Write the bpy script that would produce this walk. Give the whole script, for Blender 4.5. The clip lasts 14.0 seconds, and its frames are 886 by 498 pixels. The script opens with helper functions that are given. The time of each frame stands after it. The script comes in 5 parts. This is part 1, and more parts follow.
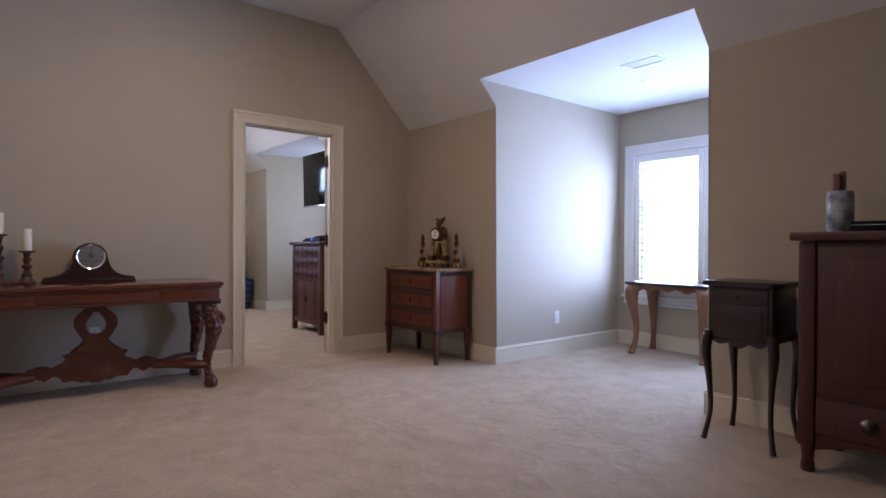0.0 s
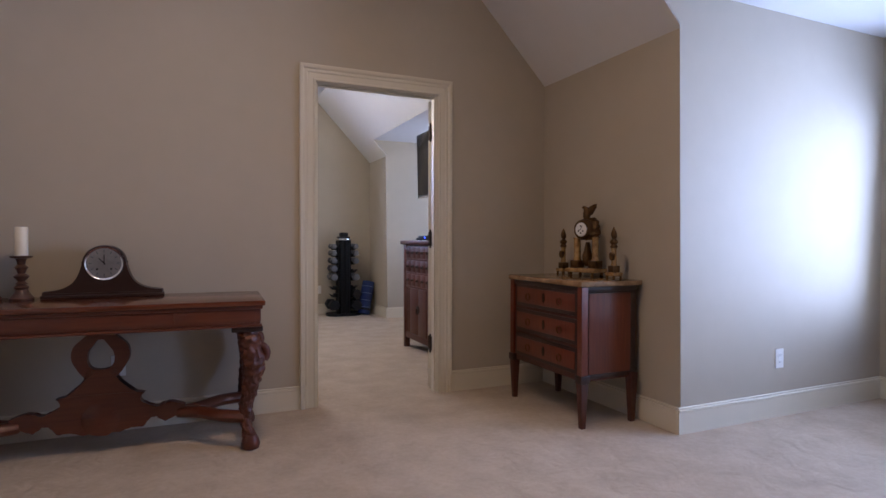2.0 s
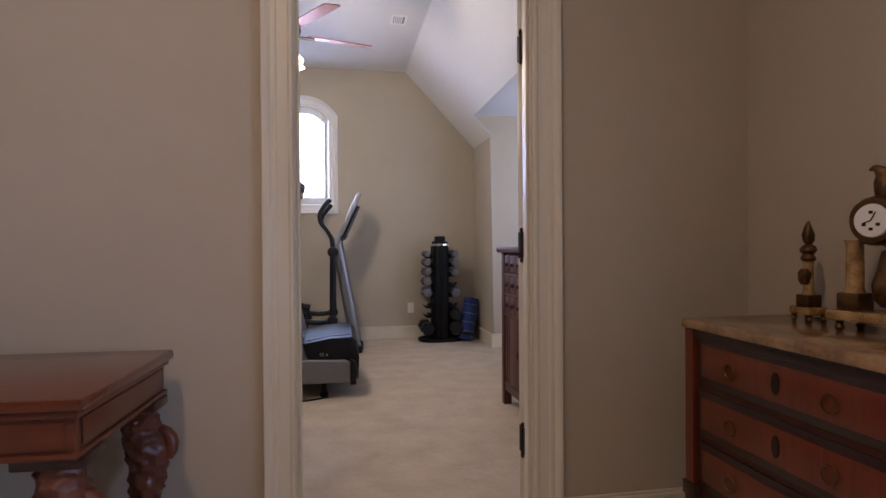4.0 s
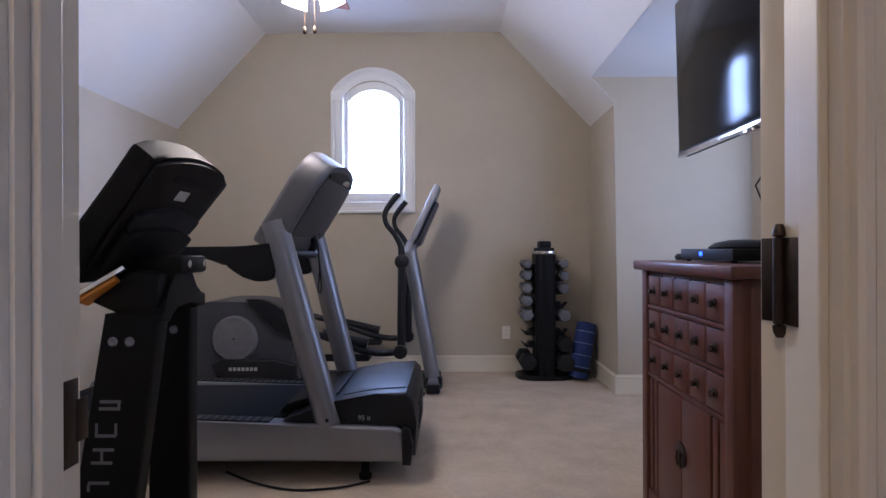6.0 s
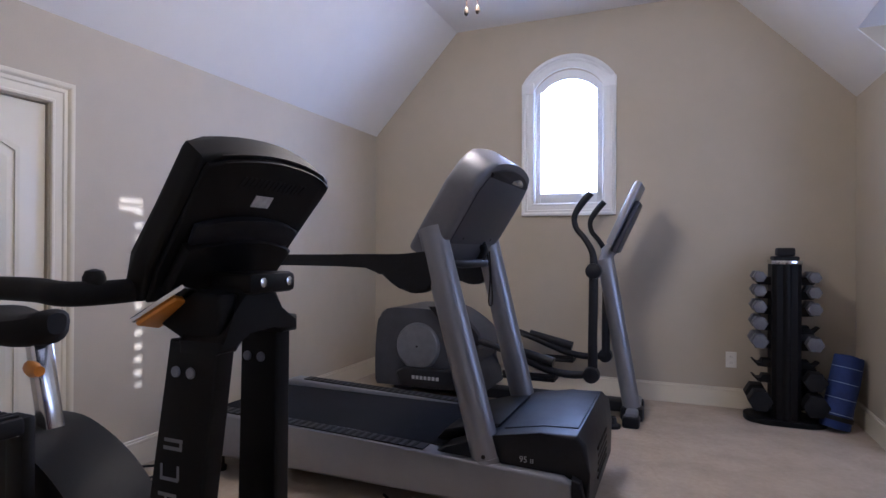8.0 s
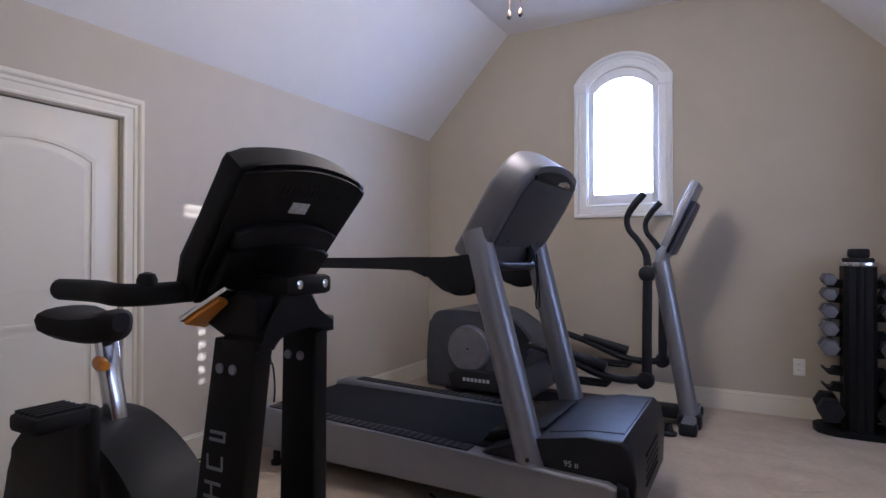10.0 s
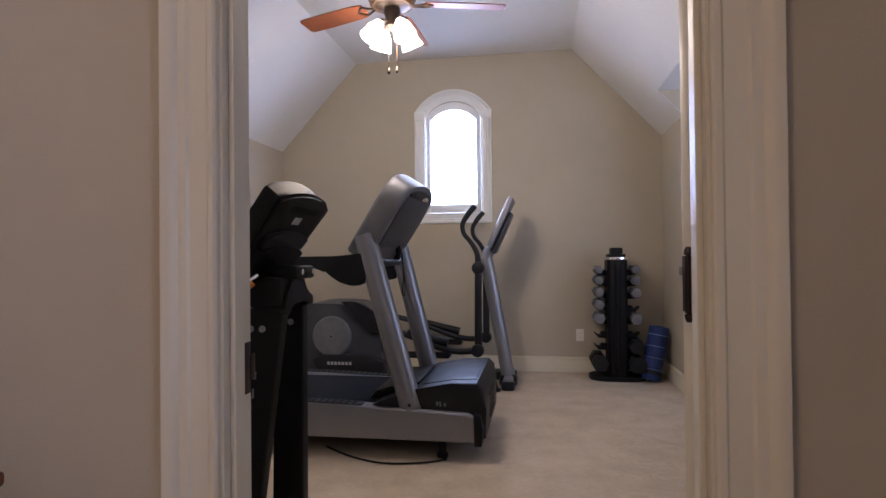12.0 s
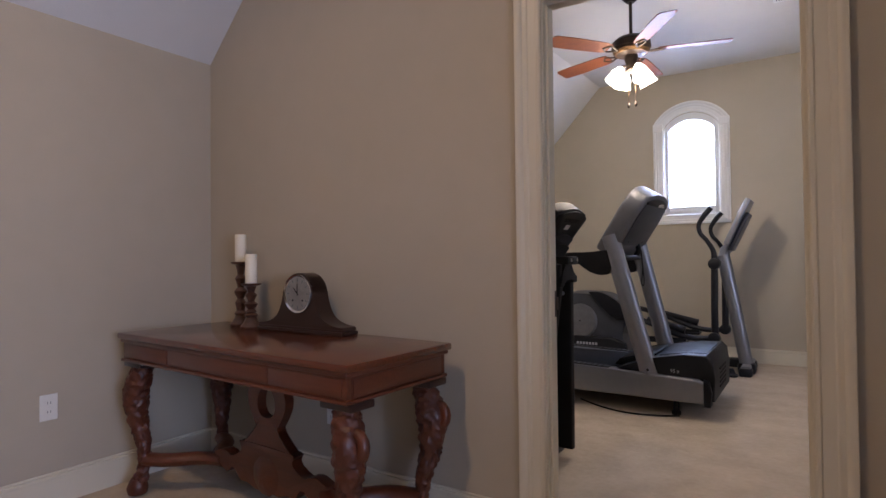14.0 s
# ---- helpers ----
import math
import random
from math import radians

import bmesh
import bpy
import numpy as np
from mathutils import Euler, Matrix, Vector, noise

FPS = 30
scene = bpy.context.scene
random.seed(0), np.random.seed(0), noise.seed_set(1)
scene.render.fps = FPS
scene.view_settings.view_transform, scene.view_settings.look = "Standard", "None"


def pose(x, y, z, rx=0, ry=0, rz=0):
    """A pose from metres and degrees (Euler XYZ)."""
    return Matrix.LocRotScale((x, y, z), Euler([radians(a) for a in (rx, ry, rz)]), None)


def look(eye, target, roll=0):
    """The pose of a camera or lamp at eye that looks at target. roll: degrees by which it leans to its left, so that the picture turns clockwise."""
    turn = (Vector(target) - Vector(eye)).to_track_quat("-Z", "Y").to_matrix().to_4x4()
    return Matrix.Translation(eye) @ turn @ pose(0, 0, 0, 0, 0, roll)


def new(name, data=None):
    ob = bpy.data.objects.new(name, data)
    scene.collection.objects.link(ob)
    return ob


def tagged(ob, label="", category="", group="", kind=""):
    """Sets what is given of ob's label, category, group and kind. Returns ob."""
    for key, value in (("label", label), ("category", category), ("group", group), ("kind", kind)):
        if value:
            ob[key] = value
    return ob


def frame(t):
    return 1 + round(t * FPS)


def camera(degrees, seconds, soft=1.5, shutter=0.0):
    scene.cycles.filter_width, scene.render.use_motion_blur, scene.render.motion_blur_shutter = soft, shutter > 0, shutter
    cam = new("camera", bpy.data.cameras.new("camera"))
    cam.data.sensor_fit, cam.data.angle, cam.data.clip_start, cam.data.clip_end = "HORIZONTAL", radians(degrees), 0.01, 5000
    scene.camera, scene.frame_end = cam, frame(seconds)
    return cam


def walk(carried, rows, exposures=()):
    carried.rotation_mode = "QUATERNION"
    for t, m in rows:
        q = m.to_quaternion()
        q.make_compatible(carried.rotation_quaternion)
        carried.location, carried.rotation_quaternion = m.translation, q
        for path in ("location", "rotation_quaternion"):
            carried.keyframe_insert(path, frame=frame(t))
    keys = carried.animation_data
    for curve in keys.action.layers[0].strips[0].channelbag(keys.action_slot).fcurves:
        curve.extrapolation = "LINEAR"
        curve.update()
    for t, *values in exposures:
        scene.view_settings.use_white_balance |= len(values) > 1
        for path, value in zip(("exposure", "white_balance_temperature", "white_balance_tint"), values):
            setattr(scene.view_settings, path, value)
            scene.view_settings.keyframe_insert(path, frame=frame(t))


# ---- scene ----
cam = camera(76.2, 14.0)
PATH = [
    (0, (0.296, 0.338, 1.024), (1.56, 1.888, 1.012), 0.3),
    (0.5, (0.423, 0.622, 1.041), (1.605, 2.235, 1.018), 0.3),
    (1, (0.677, 0.883, 1.038), (1.754, 2.568, 1.011), 0.3),
    (1.5, (0.981, 1.184, 1.035), (1.916, 2.952, 1.011), 0.1),
    (2, (1.305, 1.541, 1.052), (2.117, 3.368, 1.025), 0.1),
    (2.5, (1.62, 1.922, 1.062), (2.285, 3.808, 1.035), 0.0),
    (3, (1.853, 2.347, 1.061), (2.388, 4.274, 1.042), 0.0),
    (3.2, (1.924, 2.51, 1.062), (2.434, 4.444, 1.045), -0.2),
    (5.3, (2.399, 4.17, 1.081), (2.483, 6.169, 1.077), -0.1),
    (5.5, (2.41, 4.293, 1.081), (2.473, 6.292, 1.081), -0.2),
    (6, (2.463, 4.568, 1.108), (2.439, 6.568, 1.109), -0.2),
    (6.5, (2.517, 4.734, 1.123), (2.292, 6.721, 1.127), -0.1),
    (7, (2.539, 4.878, 1.134), (2.103, 6.83, 1.142), -0.1),
    (7.5, (2.578, 4.964, 1.141), (1.949, 6.862, 1.147), 0.1),
    (8, (2.615, 5.034, 1.142), (1.844, 6.879, 1.149), 0.3),
    (8.2, (2.633, 5.046, 1.141), (1.826, 6.876, 1.151), 0.1),
    (10.3, (2.716, 5.037, 1.144), (1.752, 6.789, 1.159), 0.1),
    (10.5, (2.74, 5.001, 1.143), (1.789, 6.76, 1.158), 0.1),
    (11, (2.75, 4.792, 1.138), (2.036, 6.66, 1.151), -0.1),
    (11.5, (2.673, 4.49, 1.129), (2.207, 6.435, 1.149), -0.4),
    (12, (2.589, 4.188, 1.126), (2.257, 6.16, 1.147), -0.6),
    (12.5, (2.576, 3.902, 1.098), (2.267, 5.878, 1.123), -0.7),
    (13, (2.614, 3.619, 1.078), (2.234, 5.582, 1.108), -1.1),
    (13.5, (2.695, 3.324, 1.083), (2.031, 5.21, 1.117), -1.1),
    (14, (2.864, 3.158, 1.087), (1.766, 4.829, 1.122), -0.6),
]
walk(cam, [(t, look(eye, target, roll)) for t, eye, target, roll in PATH], [(0, 0.05, 5600, 13), (2.0, 0.0, 5650, 14), (3.0, 0.0, 6000, 15), (4.2, 0.05, 5900, 16), (5.5, 0.1, 5500, 16), (6.5, 0.0, 5200, 17), (11.0, 0.0, 5250, 17), (12.5, 0.0, 6100, 15), (14.0, -0.03, 6000, 14)])


# ---- world, sun and large lights ----
world = bpy.data.worlds.new("sky")
scene.world = world
world.use_nodes = True
wn = world.node_tree.nodes
sky = wn.new("ShaderNodeTexSky")
sky.sky_type, sky.sun_disc = "NISHITA", False
sky.sun_elevation, sky.sun_rotation = radians(6.2), radians(90)
world.node_tree.links.new(sky.outputs[0], wn["Background"].inputs[0])
wn["Background"].inputs[1].default_value = 0.1


def area(name, at, to, w, h, watts, colour):
    d = bpy.data.lights.new(name, "AREA")
    d.shape, d.size, d.size_y, d.energy, d.color = "RECTANGLE", w, h, watts, colour
    ob = new(name, d)
    ob.matrix_world = look(at, to)
    return ob


DAY = (0.49, 0.625, 1.0)
WARM = (1.0, 0.66, 0.36)
area("window_daylight", (5.525, 2.545, 1.275), (0, 2.545, 1.8), 0.62, 1.230, 54, DAY)
area("window_daylight", (5.525, 3.275, 1.275), (0, 2.9, 1.8), 0.62, 1.230, 32, DAY)
area("window_daylight", (1.771, 9.95, 2.05), (1.771, 0, 4.2), 1.1, 1.6, 215, (0.46, 0.60, 1.0))
area("window_daylight", (4.715, 7.84, 1.45), (4.0, 8.5, 1.8), 1.3, 1.15, 20, (0.62, 0.73, 1.0))
# warm lamp of an unseen study downlight, put where the cast shadows point
area("downlight_lamp", (1.6, 3.2, 3.065), (1.6, 3.2, 0), 0.12, 0.12, 25, WARM)
d = bpy.data.lights.new("fan_lamp", "POINT")
d.energy, d.color, d.shadow_soft_size = 48, (1.0, 0.82, 0.62), 0.15
new("fan_lamp", d).location = (1.765, 7.38, 2.36)
d = bpy.data.lights.new("sun", "SUN")
d.energy, d.angle, d.color = 5.0, radians(0.35), (1.0, 0.95, 0.88)
new("sun", d).matrix_world = look((4.80, 0.02, 0.51), (0, 0, 0))

# ---- materials ----


def material(name, c1, c2=None, rough=0.6, metal=0.0, scale=6.0, bump=0.0, bump_scale=200.0, coat=0.0, stretch=(1, 1, 1), detail=4.0, spec=0.5, vary=1.0):
    """Two tones mixed by noise at two scales, with fine relief."""
    m = bpy.data.materials.new(name)
    m.use_nodes = True
    n, l = m.node_tree.nodes, m.node_tree.links
    p = n["Principled BSDF"]
    p.inputs["Roughness"].default_value, p.inputs["Metallic"].default_value = rough, metal
    p.inputs["Coat Weight"].default_value, p.inputs["Coat Roughness"].default_value = coat, 0.15
    p.inputs["Specular IOR Level"].default_value = spec
    co = n.new("ShaderNodeTexCoord")
    mp = n.new("ShaderNodeMapping")
    mp.inputs["Scale"].default_value = stretch
    l.new(co.outputs["Object"], mp.inputs[0])
    a, b = n.new("ShaderNodeTexNoise"), n.new("ShaderNodeTexNoise")
    a.inputs["Scale"].default_value, a.inputs["Detail"].default_value = scale, detail
    b.inputs["Scale"].default_value, b.inputs["Detail"].default_value = scale * 7, 3
    l.new(mp.outputs[0], a.inputs[0])
    l.new(mp.outputs[0], b.inputs[0])
    add = n.new("ShaderNodeMath")
    add.operation = "MULTIPLY_ADD"
    add.inputs[1].default_value = 0.4
    l.new(b.outputs[0], add.inputs[0])
    l.new(a.outputs[0], add.inputs[2])
    ramp = n.new("ShaderNodeMapRange")
    ramp.inputs[1].default_value, ramp.inputs[2].default_value = 0.45, 0.95
    l.new(add.outputs[0], ramp.inputs[0])
    mix = n.new("ShaderNodeMix")
    mix.data_type = "RGBA"
    mix.inputs[6].default_value, mix.inputs[7].default_value = (*c1, 1), (*(c2 or c1), 1)
    l.new(ramp.outputs[0], mix.inputs[0])
    l.new(mix.outputs[2], p.inputs["Base Color"])
    rr = n.new("ShaderNodeMapRange")
    rr.inputs[3].default_value, rr.inputs[4].default_value = max(rough - 0.06 * vary, 0.02), min(rough + 0.08 * vary, 1)
    l.new(a.outputs[0], rr.inputs[0])
    l.new(rr.outputs[0], p.inputs["Roughness"])
    if bump:
        f = n.new("ShaderNodeTexNoise")
        f.inputs["Scale"].default_value, f.inputs["Detail"].default_value = bump_scale, 3
        l.new(mp.outputs[0], f.inputs[0])
        bp = n.new("ShaderNodeBump")
        bp.inputs["Strength"].default_value, bp.inputs["Distance"].default_value = bump, 0.004
        l.new(f.outputs[0], bp.inputs["Height"])
        l.new(bp.outputs[0], p.inputs["Normal"])
    return m


def wood(name, c1, c2, rough=0.35, grain=(1, 14, 14), coat=0.25):
    return material(name, c1, c2, rough, 0, 5.0, 0.08, 60, coat, grain, 6)


def glow(name, colour, strength):
    m = bpy.data.materials.new(name)
    m.use_nodes = True
    p = m.node_tree.nodes["Principled BSDF"]
    p.inputs["Base Color"].default_value = (*colour, 1)
    p.inputs["Emission Color"].default_value, p.inputs["Emission Strength"].default_value = (*colour, 1), strength
    return m


WALL = material("beige_wall_paint", (0.435, 0.383, 0.297), (0.475, 0.418, 0.327), 0.62, 0, 1.2, 0.12, 160)
CEIL = material("ceiling_paint", (0.69, 0.67, 0.65), (0.73, 0.71, 0.69), 0.75, 0, 1.2, 0.12, 120)
TRIM = material("cream_gloss_paint", (0.67, 0.615, 0.495), (0.69, 0.64, 0.52), 0.42, 0, 2.0, vary=0.3)
WHITE = material("white_shutter_paint", (0.78, 0.78, 0.77), (0.81, 0.81, 0.80), 0.42, 0, 3, vary=0.3)
PLATE = material("white_plastic_plate", (0.75, 0.74, 0.70), (0.8, 0.79, 0.75), 0.35)
CARPET = material("cream_carpet", (0.43, 0.354, 0.272), (0.555, 0.468, 0.368), 0.95, 0, 5.0, 0.6, 420, spec=0.1, detail=7)
n, l = CARPET.node_tree.nodes, CARPET.node_tree.links
f, bp, co = n.new("ShaderNodeTexNoise"), n.new("ShaderNodeBump"), n.new("ShaderNodeTexCoord")
f.inputs["Scale"].default_value, f.inputs["Detail"].default_value, f.inputs["Distortion"].default_value = 6.5, 3, 1.2
bp.inputs["Strength"].default_value, bp.inputs["Distance"].default_value = 0.4, 0.03
l.new(co.outputs["Object"], f.inputs[0])
l.new(f.outputs[0], bp.inputs["Height"])
old = [k for k in n if k.type == "BUMP" and k != bp][0]
l.new(bp.outputs[0], old.inputs["Normal"])
BRONZE = material("oil_rubbed_bronze", (0.03, 0.022, 0.018), (0.06, 0.04, 0.03), 0.4, 0.8, 12, 0.1)
OUTSIDE = material("outside_plain", (0.3, 0.3, 0.3), (0.35, 0.35, 0.35), 0.9)

# ---- mesh helpers ----


def part(name, bm, mat, parent=None, label="", smooth=True):
    """Links a bmesh as one mesh object under a thing or a part."""
    bmesh.ops.recalc_face_normals(bm, faces=bm.faces)
    me = bpy.data.meshes.new(name)
    bm.to_mesh(me)
    bm.free()
    me.materials.append(mat)
    if smooth:
        me.set_sharp_from_angle(angle=radians(38))
        for p in me.polygons:
            p.use_smooth = True
    ob = new(name, me)
    if parent:
        ob.parent = parent
    if label:
        ob["label"] = label
    return ob


def thing(name, at, label, category, rz=0.0, group=""):
    ob = new(name)
    ob.empty_display_size = 0.05
    ob.matrix_world = pose(at[0], at[1], at[2], 0, 0, rz)
    return tagged(ob, label, category, group)


def box(x0, y0, z0, x1, y1, z1, bevel=0.0, bm=None, seg=2):
    bm = bm or bmesh.new()
    r = bmesh.ops.create_cube(bm, size=1)
    vs = r["verts"]
    for v in vs:
        v.co = Vector(((x0 + x1) / 2 + v.co.x * (x1 - x0), (y0 + y1) / 2 + v.co.y * (y1 - y0), (z0 + z1) / 2 + v.co.z * (z1 - z0)))
    if bevel:
        es = list({e for v in vs for e in v.link_edges})
        bmesh.ops.bevel(bm, geom=es, offset=bevel, segments=seg, affect="EDGES", profile=0.5)
    return bm


def prism(pts, axis, a, b, bm=None, bevel=0.0, pick=None):
    """A polygon of (u, v) pulled from a to b along an axis; u, v are the other two axes in order x, y, z."""
    bm = bm or bmesh.new()

    def at(u, v, w):
        return {"x": (w, u, v), "y": (u, w, v), "z": (u, v, w)}[axis]
    lo, hi = [bm.verts.new(at(u, v, a)) for u, v in pts], [bm.verts.new(at(u, v, b)) for u, v in pts]
    n = len(pts)
    bm.faces.new(lo)
    bm.faces.new(hi)
    sides = [bm.faces.new((lo[i], lo[(i + 1) % n], hi[(i + 1) % n], hi[i])) for i in range(n)]
    if bevel:
        es = {e for f in sides for e in f.edges}
        es = [e for e in es if (pick(e) if pick else (e.verts[0] in lo) == (e.verts[1] in lo))]
        bmesh.ops.bevel(bm, geom=es, offset=bevel, segments=3, affect="EDGES", profile=0.5)
    return bm


def tube(pts, radii, seg=12, bm=None, flat=1.0, cap=True):
    """A round bar through points; radii one for all or one for each; flat squeezes it sideways."""
    bm = bm or bmesh.new()
    pts = [Vector(p) for p in pts]
    if not isinstance(radii, (list, tuple)):
        radii = [radii] * len(pts)
    rings, side = [], None
    for i, p in enumerate(pts):
        d = (pts[min(i + 1, len(pts) - 1)] - pts[max(i - 1, 0)]).normalized()
        if side is None:
            side = d.cross(Vector((0, 0, 1)) if abs(d.z) < 0.9 else Vector((0, 1, 0))).normalized()
        side = (side - d * side.dot(d)).normalized()
        up = side.cross(d)
        rings.append([bm.verts.new(p + (side * math.cos(k * math.tau / seg) * flat + up * math.sin(k * math.tau / seg)) * radii[i]) for k in range(seg)])
    for r0, r1 in zip(rings, rings[1:]):
        for k in range(seg):
            bm.faces.new((r0[k], r0[(k + 1) % seg], r1[(k + 1) % seg], r1[k]))
    if cap:
        bm.faces.new(rings[0])
        bm.faces.new(rings[-1])
    return bm


def curve(pts, steps=6):
    """Points of a smooth line through pts (Catmull-Rom); works for points of any length."""
    ps = [pts[0], *pts, pts[-1]]
    out = []
    for i in range(1, len(ps) - 2):
        for s in range(steps):
            t = s / steps
            out.append(tuple(0.5 * (2 * b + (c - a) * t + (2 * a - 5 * b + 4 * c - d) * t * t + (3 * b - a - 3 * c + d) * t ** 3)
                             for a, b, c, d in zip(ps[i - 1], ps[i], ps[i + 1], ps[i + 2])))
    out.append(tuple(pts[-1]))
    return out


def lathe(profile, at=(0, 0, 0), axis="z", seg=20, bm=None):
    """Turns (radius, height) round an axis."""
    bm = bm or bmesh.new()
    rings = []
    for r, h in profile:
        ring = []
        for k in range(seg):
            a = k * math.tau / seg
            u, v = max(r, 0.0004) * math.cos(a), max(r, 0.0004) * math.sin(a)
            c = {"z": (u, v, h), "x": (h, u, v), "y": (u, h, v)}[axis]
            ring.append(bm.verts.new(Vector(at) + Vector(c)))
        rings.append(ring)
    for r0, r1 in zip(rings, rings[1:]):
        for k in range(seg):
            bm.faces.new((r0[k], r0[(k + 1) % seg], r1[(k + 1) % seg], r1[k]))
    bm.faces.new(rings[0])
    bm.faces.new(rings[-1])
    return bm


def struct(name, bm, mat, label, category="", smooth=True):
    return tagged(part(name, bm, mat, None, "", smooth), label, category or name.split("_")[0], "", "structure")


# ---- the shell ----
X0, W, YD, YG, YF, YB = -0.02, 3.735, 5.13, 5.225, 9.70, -2.2   # side walls; door wall's two faces; far gym wall; wall behind the walk
KS, CS, RS, KG, CG, RG = 2.215, 3.08, 0.84, 2.215, 3.08, 0.81     # knee walls, ceilings and run of the slopes of study and gym
DS, DG = (1.99, 3.828, 5.56, 2.425), (6.88, 8.90, 4.77, 2.42)      # dormers: from, to, back wall, ceiling
OX0, OX1, OZ = 2.027, 2.851, 2.05                                 # doorway

struct("floor", box(X0 - 0.12, YB - 0.12, -0.1, 5.7, YF + 0.14, 0.0), CARPET, "cream plush carpet with brushed footprints and vacuum marks", "floor", False)

# wall with the doorway
bm = box(X0 - 0.12, YD, 0, OX0 - 0.018, YG, 3.16)
box(OX1 + 0.018, YD, 0, W + 0.12, YG, 3.16, 0, bm)
box(OX0 - 0.018, YD, OZ + 0.018, OX1 + 0.018, YG, 3.16, 0, bm)
struct("wall_door", bm, WALL, "beige painted wall with a cased doorway", "wall", False)
# long wall with the low door of the gym
LD0, LD1, LDZ = 5.92, 6.70, 1.80
bm = box(X0 - 0.12, YB, 0, X0, YD, 3.0)
box(X0 - 0.12, YG, 0, X0, LD0, 3.0, 0, bm)
box(X0 - 0.12, LD1, 0, X0, YF, 3.0, 0, bm)
box(X0 - 0.12, LD0, LDZ, X0, LD1, 3.0, 0, bm)
struct("wall_west", bm, WALL, "low beige painted knee wall under the sloped ceiling", "wall", False)
struct("wall_south", box(X0 - 0.12, YB - 0.12, 0, W + 0.12, YB, 3.16), WALL, "plain beige painted wall closing the study", "wall", False)


def arc(x0, x1, zs, zt, n=16):
    """Points of a segmental arch from spring zs up to zt."""
    h, r = (x1 - x0) / 2, zt - zs
    R = (h * h + r * r) / (2 * r)
    a = math.asin(h / R)
    return [((x0 + x1) / 2 + R * math.sin(a * (2 * i / n - 1)), zt - R + R * math.cos(a * (2 * i / n - 1))) for i in range(n + 1)]


# far gym wall with an arched window opening
AX0, AX1, AZ0, AZS, AZT = 1.492, 2.050, 1.540, 2.485, 2.640
bm = box(X0 - 0.12, YF, 0, AX0, YF + 0.14, 3.16)
box(AX1, YF, 0, W + 0.12, YF + 0.14, 3.16, 0, bm)
box(AX0, YF, 0, AX1, YF + 0.14, AZ0, 0, bm)
prism([(AX0, 3.16), *arc(AX0, AX1, AZS, AZT), (AX1, 3.16)], "y", YF, YF + 0.14, bm)
struct("wall_north", bm, WALL, "beige painted gable wall with an arched window", "wall", False)


def knee_side(name, y0, y1, knee, top, run, d):
    """East knee wall of a room with its dormer recess d."""
    a, b, back, ceil = d
    bm = box(W, y0, 0, W + 0.12, a - 0.12, knee + 0.1)
    box(W, b + 0.12, 0, W + 0.12, y1, knee + 0.1, 0, bm)
    lip = W - (ceil - knee) * run / (top - knee)
    outline = [(W, 0), (back, 0), (back, ceil), (lip + 0.006, ceil + 0.002), (W, knee + 0.006)]
    for ya, yb, face in ((a - 0.12, a, a), (b, b + 0.12, b)):
        prism(outline, "y", ya, yb, bm, 0.014, lambda e: all(abs(v.co.y - face) < 1e-4 and abs(v.co.x - W) < 1e-3 for v in e.verts) and abs(e.verts[0].co.z - e.verts[1].co.z) > 0.1)
    return struct(name, bm, WALL, "beige painted knee wall opening into a dormer recess", "wall")


knee_side("wall_east_study", YB, YD, KS, CS, RS, DS)
knee_side("wall_east_gym", YG, YF, KG, CG, RG, DG)


def window_wall(name, x, a, b, w0, w1, z0, z1, top):
    bm = box(x, a - 0.12, 0, x + 0.14, w0, top)
    box(x, w1, 0, x + 0.14, b + 0.12, top, 0, bm)
    box(x, w0, 0, x + 0.14, w1, z0, 0, bm)
    box(x, w0, z1, x + 0.14, w1, top, 0, bm)
    return struct(name, bm, WALL, "beige painted dormer end wall around the window", "wall", False)


SW = (2.18, 3.64, 0.53, 1.97)      # study window opening: y, y, z, z
GW = (7.02, 8.62, 0.80, 2.00)      # gym dormer window opening
window_wall("wall_dormer_study", DS[2], DS[0], DS[1], *SW, DS[3] + 0.1)
window_wall("wall_dormer_gym", DG[2], DG[0], DG[1], *GW, DG[3] + 0.1)


def ceiling(name, y0, y1, knee, top, run, d):
    a, b, back, ceil = d
    bm = prism([(X0, knee), (X0 + run, top), (X0 + run, top + 0.14), (X0 - 0.12, knee + 0.02)], "y", y0, y1)
    box(X0 + run, y0, top, W - run, y1, top + 0.12, 0, bm)
    full = [(W, knee), (W - run, top), (W - run, top + 0.14), (W + 0.12, knee + 0.02)]
    lip = W - (ceil - knee) * run / (top - knee)
    cut = [(lip, ceil), (W - run, top), (W - run, top + 0.14), (lip, ceil + 0.14)]
    prism(full, "y", y0, a - 0.003, bm)
    prism(cut, "y", a - 0.003, b + 0.003, bm)
    prism(full, "y", b + 0.003, y1, bm)
    box(lip + 0.002, a - 0.002, ceil, back, b + 0.002, ceil + 0.1, 0, bm)
    return struct(name, bm, CEIL, "off-white painted sloped and flat attic ceiling with dormer", "ceiling", False)


ceiling("ceiling_study", YB, YD, KS, CS, RS, DS)
ceiling("ceiling_gym", YG, YF, KG, CG, RG, DG)

# ---- trim, doors and windows ----


def slab(bm, m, u0, u1, v0, v1, w0, w1, bevel=0.0):
    """A box in a wall's own axes: u along, v up, w out of the wall."""
    a, b = m(u0, v0, w0), m(u1, v1, w1)
    return box(*[min(p, q) for p, q in zip(a, b)], *[max(p, q) for p, q in zip(a, b)], bevel, bm, 1)


